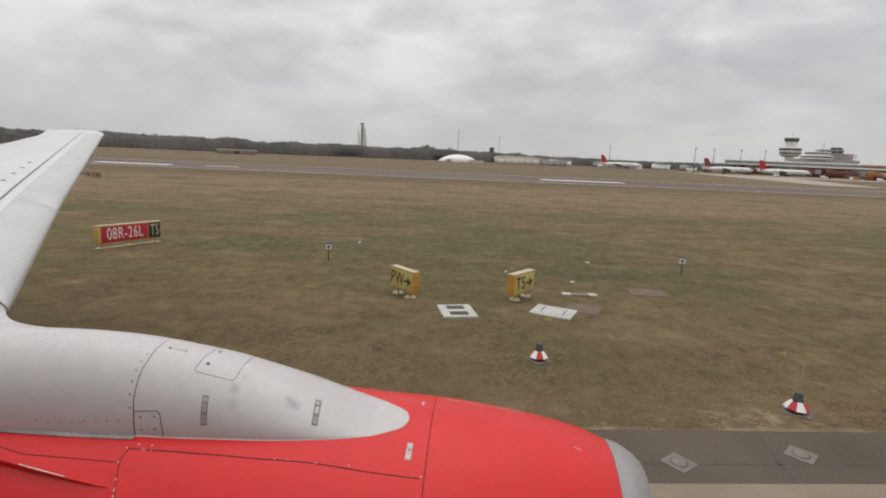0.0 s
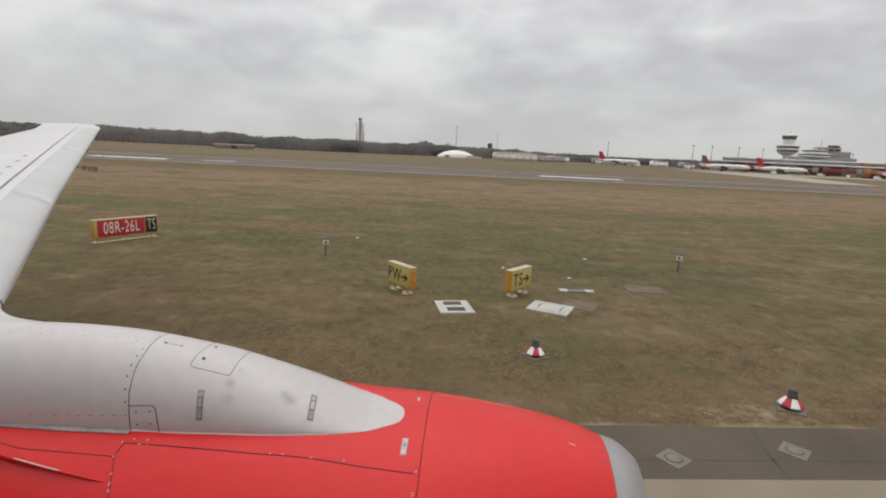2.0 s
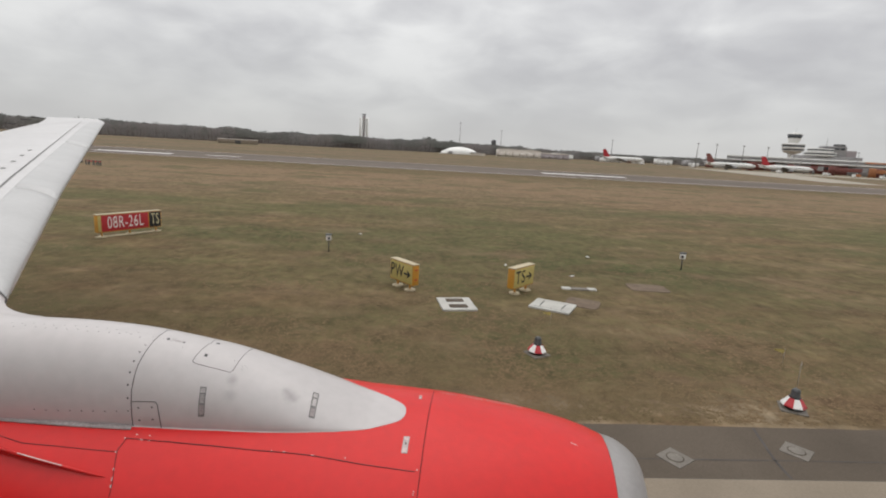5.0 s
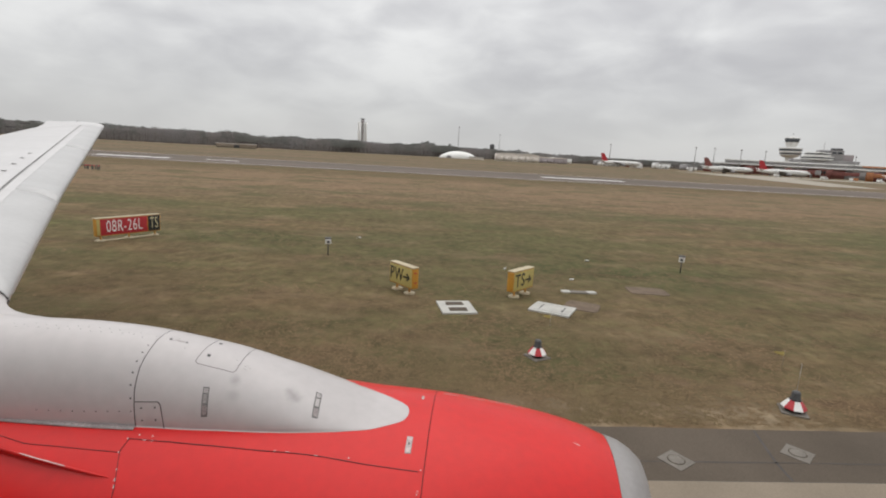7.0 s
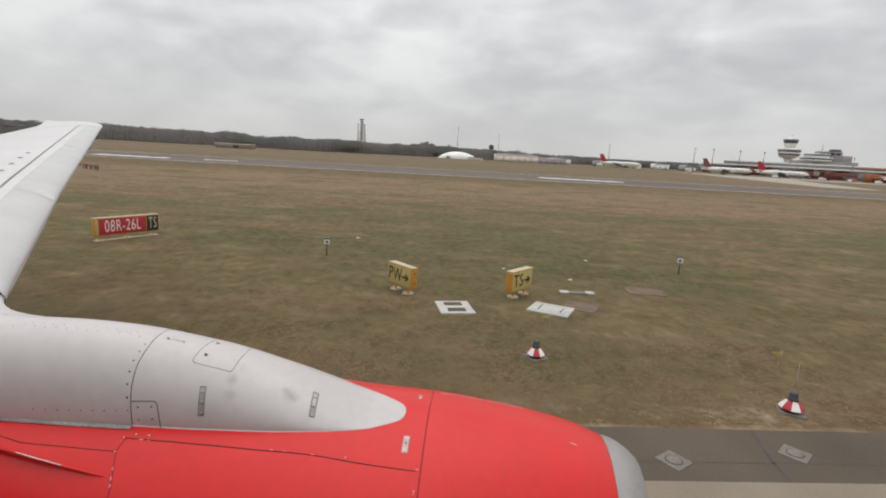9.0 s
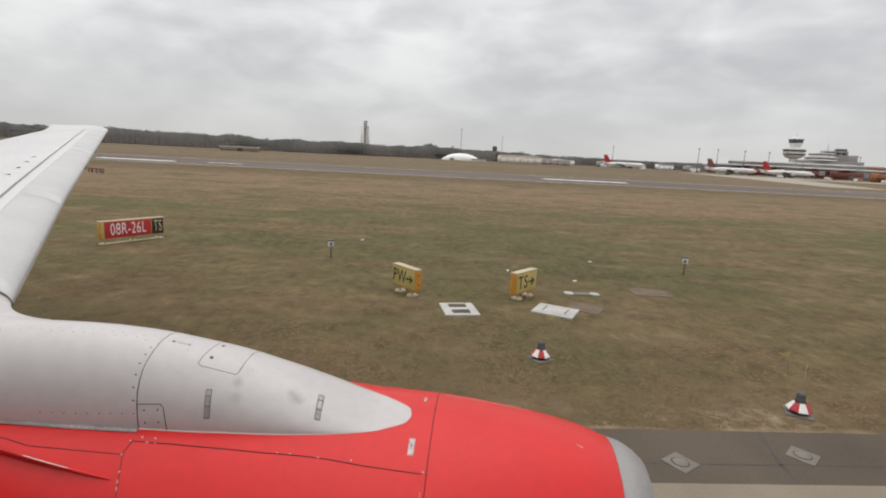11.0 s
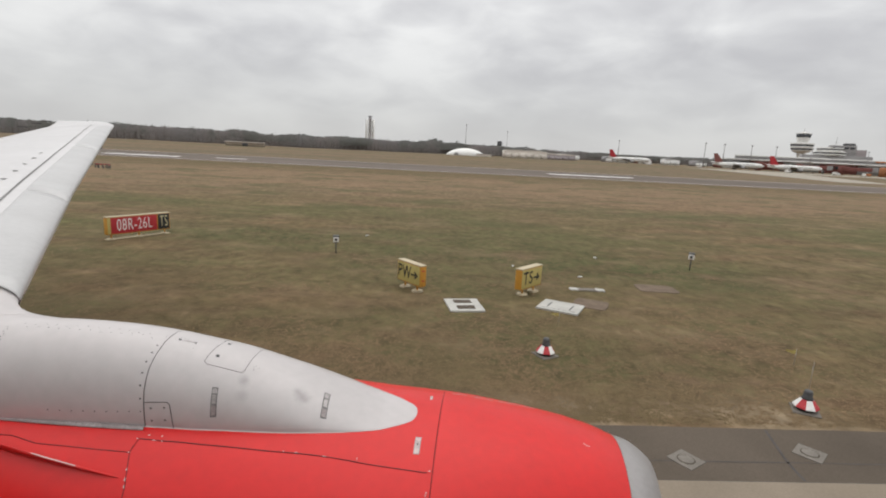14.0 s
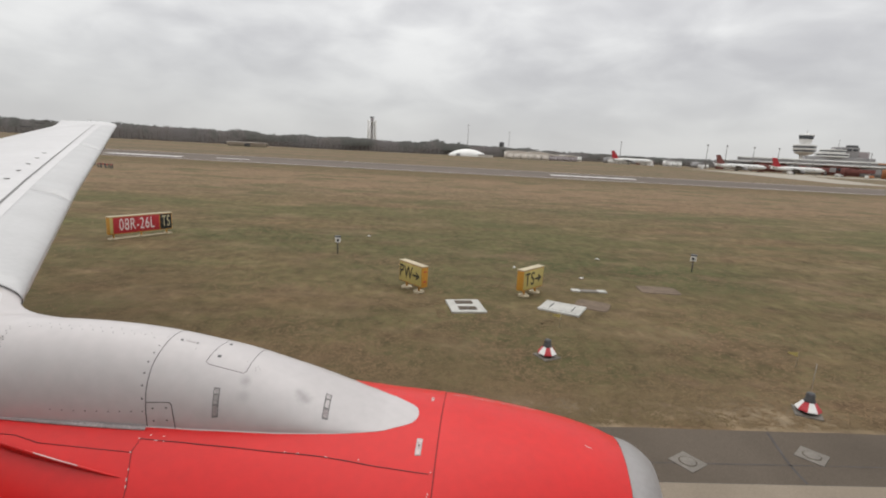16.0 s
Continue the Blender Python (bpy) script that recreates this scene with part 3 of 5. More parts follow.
    part("cowl_gap", ribbon(track([(-1.365, 107.96), (-1.225, 108.6), (-1.150, 108.85), (-0.904, 110.35), (-0.658, 112.0), (-0.203, 114.07), (0.278, 116.05)]), 0.005, 0.002), M_REDSEAM, red)
    part("cowl_gap", ribbon(track([(-2.8, 105.6), (-2.008, 107.59), (-1.87, 109.5), (-1.70, 110.2), (-1.39, 111.7)]), 0.0035, 0.002), M_REDSEAM, red)
    part("cowl_gap", ribbon(track([(-1.362, 108.0), (-1.381, 111.45), (-1.360, 115.85), (-1.343, 119.81), (-1.33, 140.0)]), 0.003, 0.002), M_REDSEAM, red)
    latch(red, 0.201, 104.46, 110.54, 0.036, False, True)
    latch(red, 0.232, 80.4, 83.4, 0.018, False, True)
    # flaked paint along the panel gaps
    rnd = random.Random(41)
    for x0, d0, x1, d1, count in ((-1.375, 111.6, -1.338, 122.6, 3), (0.291, 117.2, 0.285, 123.0, 2), (-1.36, 108.0, -0.2, 114.1, 4)):
        for k in range(count):
            s, long_ = rnd.random(), rnd.uniform(0.006, 0.022)
            x, d = x0 + (x1 - x0) * s, d0 + (d1 - d0) * s
            across = abs(x1 - x0) < 0.1
            path = [(x, d), (x + rnd.uniform(-0.002, 0.002), d + long_ * 50)] if across else [(x, d), (x + long_, d + (d1 - d0) / (x1 - x0) * long_)]
            part("paint_chip", ribbon(track(path, 3), rnd.uniform(0.003, 0.006), 0.0025), M_CHIP, red)
    for path in ([(0.36, 72.5), (0.47, 72.0)], [(0.50, 72.2), (0.66, 71.5)], [(0.69, 71.2), (0.96, 69.5)], [(1.255, 94.6), (1.30, 95.4)]):
        part("paint_chip", ribbon(track(path, 5), 0.006, 0.001), M_CHIP, inlet, "pale scuffed paint")
    # strake on the inboard side
    bm = bmesh.new()
    a, b = [], []
    for s in span(0, 1, 18):
        x, d = -2.43 + 1.04 * s, 105.2 + 12.8 * s
        h = 0.10 * math.sin(min(s * 1.5, 1) * math.pi / 2) * (1 - s) ** 0.6
        p, out = nacelle_point(x, d), skin_normal(x, d, False)
        q = p + (out + Vector((0, -0.5, 0.1))).normalized() * h
        a.append((bm.verts.new(p + Vector((0, 0, 0.010)) - out * 0.01), bm.verts.new(q + Vector((0, 0, 0.005)))))
        # edge deepened and undercut to stand for the dark shadow under it
        b.append((bm.verts.new(p - Vector((0, 0, 0.05 * (1 - s))) - out * 0.01), bm.verts.new(q + Vector((0, 0.012, -0.034)) * (1 - s) ** 0.7)))
    for g in (a, b):
        for p, q in zip(g, g[1:]):
            bm.faces.new((p[0], q[0], q[1], p[1]))
    for p, q, r, s in zip(a, a[1:], b, b[1:]):
        bm.faces.new((p[1], q[1], s[1], r[1]))
    bmesh.ops.recalc_face_normals(bm, faces=bm.faces[:])
    strake = part("strake", bm, M_RED, red, "red strake with a deepened edge standing for its shadow")
    bm = sheet(lambda s, k: nacelle_point(-2.43 + 1.04 * s, 105.2 + 12.8 * s) + (skin_normal(-2.43 + 1.04 * s, 105.2 + 12.8 * s, False) + Vector((0, -0.5, 0.1))).normalized()
               * (0.10 * math.sin(min(s * 1.5, 1) * math.pi / 2) * (1 - s) ** 0.6) + Vector((0, 0, 0.008)) + Vector((0, 0.006 * k, 0.0)), span(0.58, 0.80, 8), (-0.6, 0.6))
    part("worn_edge", bm, M_CHIP, strake, "chipped pale edge")

    # the pale cap over the top, running back into the wing
    def cap(x, s):
        w = cap_width(x)
        if abs(s) <= 1.0:
            return nacelle_point(x, cap_middle(x) + w * s, 0.0, True) + Vector((0, 0, 0.002))
        return nacelle_point(x, cap_middle(x) + (w + (abs(s) - 1) * 5) * (1 if s > 0 else -1), 0.003 if abs(s) < 1.035 else -0.004)

    xs = span(-2.9, -0.1, 70) + [-0.1 + 0.265 * (1 - (1 - i / 34) ** 2) for i in range(1, 35)]
    ss = [-1.06, -1.03] + [math.sin(math.pi / 2 * k) for k in span(-1, 1, 64)] + [1.03, 1.06]
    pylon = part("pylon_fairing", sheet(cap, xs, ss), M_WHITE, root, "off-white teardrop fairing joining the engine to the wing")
    part("panel_gap", ribbon(track([(-1.296, 84.0), (-1.306, 90.3), (-1.327, 95.27), (-1.352, 98.81), (-1.363, 101.56), (-1.361, 104.3)]), 0.0045, 0.002, True), M_SEAM, pylon)
    part("panel_gap", ribbon(track([(-1.358, 102.73), (-1.239, 102.79), (-1.224, 103.06), (-1.206, 105.0)]), 0.0045, 0.002, True), M_SEAM, pylon)
    part("edge_strip", ribbon(track([(-1.362, 104.8), (-1.78, 103.75), (-2.1, 102.8), (-2.6, 101.9)]), 0.034, 0.008), M_EDGE, pylon, "grey edge strip")
    hatch = part("access_hatch", patch(-1.068, -0.862, 86.0, 96.9, 0.0015, 12, True), M_WHITE, pylon, "off-white access hatch")
    part("hatch_gap", ribbon(track([(-1.03, 85.0), (-1.037, 89.4), (-1.062, 93.61), (-1.080, 96.4), (-1.064, 96.91), (-0.964, 97.2), (-0.870, 97.37), (-0.856, 96.7), (-0.845, 93.98), (-0.832, 90.0), (-0.82, 85.0)]), 0.0035, 0.002, True), M_SEAM, hatch)
    for x, d in ((-1.023, 94.53), (-1.001, 89.2)):
        part("hatch_fastener", patch(x - 0.009, x + 0.009, d - 0.36, d + 0.36, 0.003, 2, True), M_DARK, hatch)
    latch(pylon, -0.9895, 100.74, 104.40, 0.034, True)
    latch(pylon, -0.388, 95.64, 103.41, 0.036, True)
    for x, half, mat in ((-1.255, 0.008, M_DARK), (-1.207, 0.030, M_PALESTEEL), (-1.168, 0.006, M_RECESS)):
        part("flush_fitting", patch(x - half, x + half, 91.75, 92.35, 0.002, 3, True), mat, pylon, "small flush metal fitting")
    rivets(pylon, [(-1.351, 94.8), (-1.363, 96.4), (-1.377, 98.0), (-1.384, 99.6), (-1.386, 101.1), (-1.382, 102.4)], 0.0062, M_DARK, True)
    rivets(pylon, [(x, 103.43 + 1.25 * (x + 1.38)) for x in span(-1.87, -1.38, 8)], 0.0048, M_RECESS, True)
    rnd = random.Random(12)
    rivets(pylon, [(x, 91.9 + 0.9 * (i % 2) + rnd.uniform(-0.3, 0.3)) for i, x in enumerate(span(-2.1, -1.40, 25))], 0.0055, M_RECESS, True)
    rivets(pylon, [(-2.17 + 0.01 * (k % 2), 93.2 + 0.55 * k) for k in range(9)], 0.0055, M_RECESS, True)
    rivets(pylon, [(rnd.uniform(-1.36, -1.16), rnd.uniform(91.0, 94.0)) for k in range(9)] + [(rnd.uniform(-0.88, -0.79), rnd.uniform(93.5, 96.0)) for k in range(8)], 0.004, M_RECESS, True)
    rivets(pylon, [(-1.325, 103.26), (-1.253, 103.29), (-1.323, 104.1), (-1.251, 104.2)], 0.006, M_DARK, True)
    rivets(red, [(-1.319, 106.9), (-1.249, 107.2), (-1.372, 107.9), (-1.24, 108.6), (0.290, 115.5), (-0.148, 113.3), (-1.385, 111.7)], 0.0048, M_CHIP)

    # the rounded corner where the wing's nose runs into the fairing
    def fillet(s, k):
        q = 1 - s
        edge = Vector((-2.40, 3.36, 3.135)) * q * q + Vector((-2.33, 3.125, 3.118)) * 2 * q * s + Vector((-2.02, 3.113, 3.088)) * s * s
        inner = Vector((-2.80, 3.34, 3.28)) * q * q + Vector((-2.62, 2.55, 3.085)) * 2 * q * s + Vector((-2.04, 2.90, 3.06)) * s * s
        a = math.pi / 2 * k
        return Vector((inner.x + (edge.x - inner.x) * math.sin(min(a, math.pi - a)), inner.y + (edge.y - inner.y) * math.sin(min(a, math.pi - a)),
                       edge.z + (inner.z - edge.z) * math.cos(a)))

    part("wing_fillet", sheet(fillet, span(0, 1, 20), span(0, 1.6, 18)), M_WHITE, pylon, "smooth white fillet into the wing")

    # hull, gear
    hull = [(0.05, 17.2), (0.7, 16.6), (1.25, 15.4), (1.7, 13.4), (1.86, 11.4), (1.88, 9.0), (1.88, -9.0), (1.6, -13.0), (0.9, -17.5), (0.25, -20.5)]
    part("fuselage", lathe(hull, 48, "x", at=(0, -2.05, 3.55)), M_HULL, root, "white fuselage hull")
    for x, y in ((-4.2, 0.95), (-4.2, -5.05), (11.5, -2.05)):
        gear = part("landing_gear", lathe([(0.09, 0.5), (0.09, 2.9)], 16, "z", at=(x, y, 0)), M_STEEL, root, "steel landing gear leg")
        for s in (-0.32, 0.32):
            part("wheel", lathe([(0.25, -0.16), (0.5, -0.16), (0.54, -0.08), (0.545, 0.08), (0.5, 0.16), (0.25, 0.16)], 28, "y", at=(x, y + s, 0.551)), M_RUBBER, gear, "black tyre")
        part("axle", lathe([(0.06, -0.4), (0.06, 0.4)], 12, "y", at=(x, y, 0.55)), M_STEEL, gear)
    return root


make_airliner()

# ---- signs, lights and slabs in the grass ----
def guidance_sign(name, centre, heading, length, height, panels, back, label, group="", text_side=1):
    """A lit box sign on short legs over concrete pads. panels: (from, to, face, text, text material) in shares of its length."""
    root = thing(name, pose(*centre, 0, 0, 0, ) @ pose(0, 0, 0, 0, 0, heading), label, "sign", group)
    th, z0 = 0.11, 0.20
    part("sign_case", box(-length / 2, -th, z0, length / 2, th, z0 + height, 0.012), back, root)
    part("sign_cap", box(-length / 2 - 0.01, -th - 0.01, z0 + height - 0.012, length / 2 + 0.01, th + 0.01, z0 + height + 0.022, 0.008), M_CREAM, root, "pale weathered top")
    for a, b, face, text, ink in panels:
        xa, xb = -length / 2 + 0.02 + a * (length - 0.04), -length / 2 + 0.02 + b * (length - 0.04)
        panel = part("sign_face", box(xa + 0.005, -th - 0.008, z0 + 0.03, xb - 0.005, -th + 0.01, z0 + height - 0.03, 0.003), face, root)
        if text:
            wide = xb - xa
            letters("lettering", text, height * 0.96, ink, panel, pose((xa + xb) / 2, -th - 0.009, z0 + height * 0.5), squeeze=wide / (height * 0.96) / (0.68 * len(text)) * (0.98 if len(text) > 3 else 0.86), weight=-0.004, gap=1.10)
    for s in (-0.5, 0.0, 0.5) if length > 1.5 else (-0.32, 0.32):
        leg = part("leg", lathe([(0.03, 0.0), (0.03, z0 + 0.01)], 10, at=(s * length * 0.85, 0, 0)), M_SIGNORANGE, root)
        part("pad", lathe([(0.17, -0.02), (0.165, 0.035), (0.15, 0.045)], 20, at=(s * length * 0.85, 0, 0)), M_CREAM, root, "round pale concrete pad")
    if length > 1.5:
        part("base_strip", box(-length * 0.5, -0.10, -0.02, length * 0.5, 0.10, 0.028, 0.01), M_CREAM, root, "pale worn concrete strip")
    return root


def arrow(parent, x, z, size, mat, y):
    bm = box(x - size * 0.5, y - 0.004, z - size * 0.08, x + size * 0.3, y + 0.004, z + size * 0.08)
    for s in (1, -1):
        vs = [bm.verts.new((x + size * 0.5, y + d, z)) for d in (-0.004, 0.004)] + [bm.verts.new((x + size * 0.05, y + d, z + s * size * 0.36)) for d in (0.004, -0.004)]
        ws = [bm.verts.new((x + size * 0.27, y + d, z)) for d in (-0.004, 0.004)] + [bm.verts.new((x - size * 0.05, y + d, z + s * size * 0.26)) for d in (0.004, -0.004)]
        bm.faces.new(vs)
        bm.faces.new(ws)
        bm.faces.new((vs[0], vs[3], ws[3], ws[0]))
        bm.faces.new((vs[1], vs[2], ws[2], ws[1]))
        bm.faces.new((vs[2], vs[3], ws[3], ws[2]))
    bmesh.ops.recalc_face_normals(bm, faces=bm.faces[:])
    return part("arrow", bm, mat, parent, smooth=False)


guidance_sign("runway_sign", (-10.85, 22.0, 0), 55.0, 2.58, 0.70,
                     [(0.0, 0.05, M_SIGNYELLOW, "", None), (0.05, 0.79, M_SIGNRED, "08R-26L", M_LETTER), (0.80, 1.0, M_SIGNBLACK, "TS", M_PALEYELLOW)],
                     M_SIGNORANGE, "red runway sign with white lettering and black end panel")
first = guidance_sign("taxiway_sign", (0.42, 15.0, 0), -55.0, 1.15, 0.62, [(0.0, 1.0, M_SIGNYELLOW, "", None)], M_SIGNORANGE,
                      "yellow taxiway sign with black letters and arrow", "taxiway signs")
letters("lettering", "PW", 0.56, M_SIGNBLACK, first, pose(-0.21, -0.12, 0.51), squeeze=0.74, weight=0.004, gap=1.12)
arrow(first, 0.30, 0.50, 0.34, M_SIGNBLACK, -0.121)
second = guidance_sign("taxiway_sign", (4.0, 14.9, 0), 44.0, 1.15, 0.62, [(0.0, 1.0, M_SIGNYELLOW, "", None)], M_SIGNORANGE,
                       "yellow taxiway sign with black letters, arrow and orange end", "taxiway signs")
letters("lettering", "TS", 0.56, M_SIGNBLACK, second, pose(-0.22, -0.12, 0.51), squeeze=0.85, weight=0.004, gap=1.12)
arrow(second, 0.26, 0.50, 0.34, M_SIGNBLACK, -0.121)
for sign in (first, second):
    for z in (0.36, 0.66):
        part("hinge", box(0.57, -0.05, z, 0.588, 0.05, z + 0.03, 0.003), M_SIGNRED, sign)


def edge_light(m):
    root = thing("edge_light", m, "black edge lamp on a red and white striped cone", "light", "taxiway edge lights")
    part("base_plate", box(-0.21, -0.21, -0.02, 0.21, 0.21, 0.025, 0.006), M_DIRTY, root, "square concrete base")
    for i in range(8):
        bm = bmesh.new()
        a0, a1 = (i - 0.5) * math.pi / 4 + 0.2, (i + 0.5) * math.pi / 4 + 0.2
        vs = []
        for r, z in ((0.205, 0.085), (0.195, 0.11), (0.105, 0.225)):
            vs.append([bm.verts.new((r * math.cos(a), r * math.sin(a), z)) for a in (a0, a1)])
        for p, q in zip(vs, vs[1:]):
            bm.faces.new((p[0], p[1], q[1], q[0]))
        inner = [bm.verts.new((r * math.cos(a), r * math.sin(a), z)) for r, z in ((0.17, 0.085), (0.09, 0.225)) for a in (a0, a1)]
        bm.faces.new((vs[0][1], vs[0][0], inner[0], inner[1]))
        bm.faces.new((vs[2][0], vs[2][1], inner[3], inner[2]))
        bmesh.ops.recalc_face_normals(bm, faces=bm.faces[:])
        part("cone_panel", bm, M_SIGNRED if i % 2 else M_LETTER, root, "red cone panel" if i % 2 else "white cone panel", smooth=False)
    part("skirt", lathe([(0.13, 0.025), (0.17, 0.09), (0.10, 0.22)], 24), M_RUBBER, root)
    lamp = part("lamp", lathe([(0.085, 0.21), (0.09, 0.24), (0.075, 0.255), (0.072, 0.35), (0.055, 0.385), (0.01, 0.395)], 24), M_DARK, root, "black lamp housing")
    part("collar", lathe([(0.094, 0.228), (0.094, 0.245)], 24), M_RUBBER, lamp)
    return root


light = edge_light(pose(3.2, 10.05, 0, 0, 0, 25))
copy_thing(light, pose(7.25, 7.75, 0, 0, 0, 60))
part("whip_rod", lathe([(0.004, 0.0), (0.003, 0.75)], 8, at=(7.62, 8.15, 0)), M_STEEL)
tagged(bpy.data.objects["whip_rod"], "thin pale rod standing in grass", "rod")


def flag(m):
    root = thing("marker_flag", m, "small yellow marker flag on a wire", "flag", "marker flags")
    part("wire", lathe([(0.004, 0.0), (0.003, 0.37)], 8), M_STEEL, root)
    bm = sheet(lambda u, v: Vector((0.19 * u, 0.016 * math.sin(4 * u), 0.31 + 0.05 * (1 - 0.75 * u) * v)), span(0, 1, 6), (-1, 1))
    part("pennant", bm, M_SIGNYELLOW, root)
    return root


pennon = flag(pose(4.05, 11.9, 0, 0, 0, 170))
copy_thing(pennon, pose(8.6, 9.7, 0, 0, 0, 150))


def marker_post(m):
    root = thing("marker_post", m, "short dark post carrying a white marker box", "post", "marker posts")
    part("post", lathe([(0.022, 0.0), (0.022, 0.48)], 10), M_DARK, root)
    head = part("marker_head", box(-0.10, -0.10, 0.46, 0.10, 0.10, 0.66, 0.01), M_LETTER, root, "white marker box")
    part("cap", box(-0.115, -0.115, 0.66, 0.115, 0.115, 0.70, 0.008), M_DARK, root)
    part("mark", box(-0.05, -0.105, 0.50, 0.05, -0.098, 0.60), M_DARK, head)
    return root


post = marker_post(pose(-2.45, 19.9, 0, 0, 0, 10))
copy_thing(post, pose(11.5, 18.8, 0, 0, 0, -35))


def cover_slab(m, size, label):
    root = thing("cover_slab", m, label, "slab", "cover slabs")
    a, b = size
    part("slab", box(-a / 2, -b / 2, -0.05, a / 2, b / 2, 0.05, 0.012), M_SLAB, root)
    for s in (-0.24, 0.24):
        lid = part("lid", box(-a * 0.26, b * (s - 0.13), 0.045, a * 0.26, b * (s + 0.13), 0.062, 0.005), M_ASPHALT, root, "dark inset lid")
        part("lid_handle", box(-a * 0.04, b * s - 0.02, 0.06, a * 0.04, b * s + 0.02, 0.07, 0.004), M_DARK, lid)
    return root


cover_slab(pose(1.85, 13.4, 0, 0, 0, 5), (0.95, 1.1), "whitewashed concrete cover slab with two dark lids")


def slotted_slab(m, a, b):
    """A pale slab with a sunk lid, its seam and two thin lifting slots."""
    root = thing("cover_slab", m, "whitewashed slab with two thin dark slots in grass", "slab", "cover slabs")
    part("slab", box(-a / 2, -b / 2, -0.05, a / 2, b / 2, 0.05, 0.012), M_SLAB, root)
    part("lid", box(-a * 0.40, -b * 0.36, 0.04, a * 0.40, b * 0.36, 0.056, 0.005), M_SLAB, root)
    for s in (-0.27, 0.27):
        part("slot", box(a * s - 0.018, -b * 0.27, 0.05, a * s + 0.018, b * 0.27, 0.059, 0.002), M_DARK, root, "dark lifting slot")
    for s in (-1, 1):
        part("seam", box(-a * 0.41, b * 0.375 * s - 0.005, 0.045, a * 0.41, b * 0.375 * s + 0.005, 0.0525), M_RECESS, root)
    return root


slotted_slab(pose(4.6, 13.45, 0, 0, 0, -32), 1.15, 0.95)


def ragged_patch(m, a, b, label, seed):
    """A flush worn patch with crumbled edges."""
    bm = bmesh.new()
    rim = []
    for k in range(44):
        t = 2 * math.pi * k / 44
        c, s = math.cos(t), math.sin(t)
        r = (abs(c) ** 5 + abs(s) ** 5) ** -0.2 * (1 + 0.07 * noise.noise((c * 2.2, s * 2.2, seed)) + 0.04 * noise.noise((c * 7, s * 7, seed)))
        rim.append((a / 2 * c * r, b / 2 * s * r))
    top = [bm.verts.new((x * 0.96, y * 0.96, 0.022)) for x, y in rim]
    low = [bm.verts.new((x, y, -0.02)) for x, y in rim]
    bm.faces.new(top)
    for i in range(44):
        bm.faces.new((low[i], low[(i + 1) % 44], top[(i + 1) % 44], top[i]))
    ob = part("concrete_patch", bm, M_EARTHY, smooth=False)
    ob.matrix_world = m
    return tagged(ob, label, "slab", "bare patches")


ragged_patch(pose(5.62, 13.85, 0, 0, 0, -30), 1.0, 0.95, "bare brown-grey patch beside a slab in grass", 1)
ragged_patch(pose(8.6, 15.8, 0, 0, 0, -8), 1.35, 0.95, "worn earth-brown patch flush with the grass", 5)


def sunken_slab(m):
    root = thing("sunken_slab", m, "half-overgrown slab with two white painted ends", "slab")
    part("core", box(-0.30, -0.14, -0.05, 0.30, 0.14, 0.028, 0.01), M_DIRTY, root, "dirty grey middle")
    for s in (-1, 1):
        part("white_end", box(s * 0.42 - 0.14, -0.13, -0.05, s * 0.42 + 0.14, 0.13, 0.04, 0.02), M_SLAB, root)
    return root


sunken_slab(pose(6.08, 15.42, 0, 0, 0, -4))


def debris(m):
    bm = bmesh.new()
    for s in (-1, 0, 1):
        box(s * 0.05 - 0.03, -0.03, 0.0, s * 0.05 + 0.035, 0.04, 0.03 - 0.008 * abs(s), 0.004, bm=bm)
    ob = part("paper_scrap", bm, M_LETTER)
    ob.matrix_world = m
    return tagged(ob, "small crumpled white scrap lying in grass", "litter", "paper scraps")


for x, y, a in ((6.4, 17.0, 20), (4.3, 18.4, 70), (8.3, 20.5, 130), (-1.5, 24.0, 45)):
    debris(pose(x, y, 0.03, 0, 0, a))

# ---- runway furniture ----
def runway_paint(x0, x1, off, wide, mat, label):
    """A painted bar along the runway; off: metres in from its near edge."""
    lie = lambda x: 98.0 - 0.04 * x + off
    bm = bmesh.new()
    for z in (0.02, 0.034):
        bm.faces.new([bm.verts.new((x, lie(x) + w, z)) for x, w in ((x0, 0), (x1, 0), (x1, wide), (x0, wide))])
    tagged(part("runway_marking", bm, mat, smooth=False), label, "marking", "runway markings", "structure")


for x0, x1, off, wide in ((33, 52, 15.0, 3.4), (-61, -46, 10.0, 3.2), (-40, -33, 14.0, 1.2)):
    runway_paint(x0, x1, off, wide, M_LETTER, "white painted bar on the runway")
for off in (1.0, 35.0):
    runway_paint(-700, 700, off, 0.9, M_SLAB, "long thin worn edge line on the runway")


def barrier(m):
    root = thing("barrier", m, "small red lath marker on dark feet", "barrier", "red barriers")
    part("board", box(-0.2, -0.03, 0.38, 0.2, 0.03, 0.50, 0.01), M_SIGNRED, root)
    for s in (-0.16, 0.16):
        part("leg", box(s - 0.02, -0.08, 0, s + 0.02, 0.08, 0.56, 0.008), M_FARSLATE, root)
    return root


bar = barrier(pose(-36.2, 64.6, 0, 0, 0, 70))
for k in range(3):
    copy_thing(bar, pose(-35.6 + 0.55 * k, 64.3 - 0.15 * k, 0, 0, 0, 50 + 15 * k))


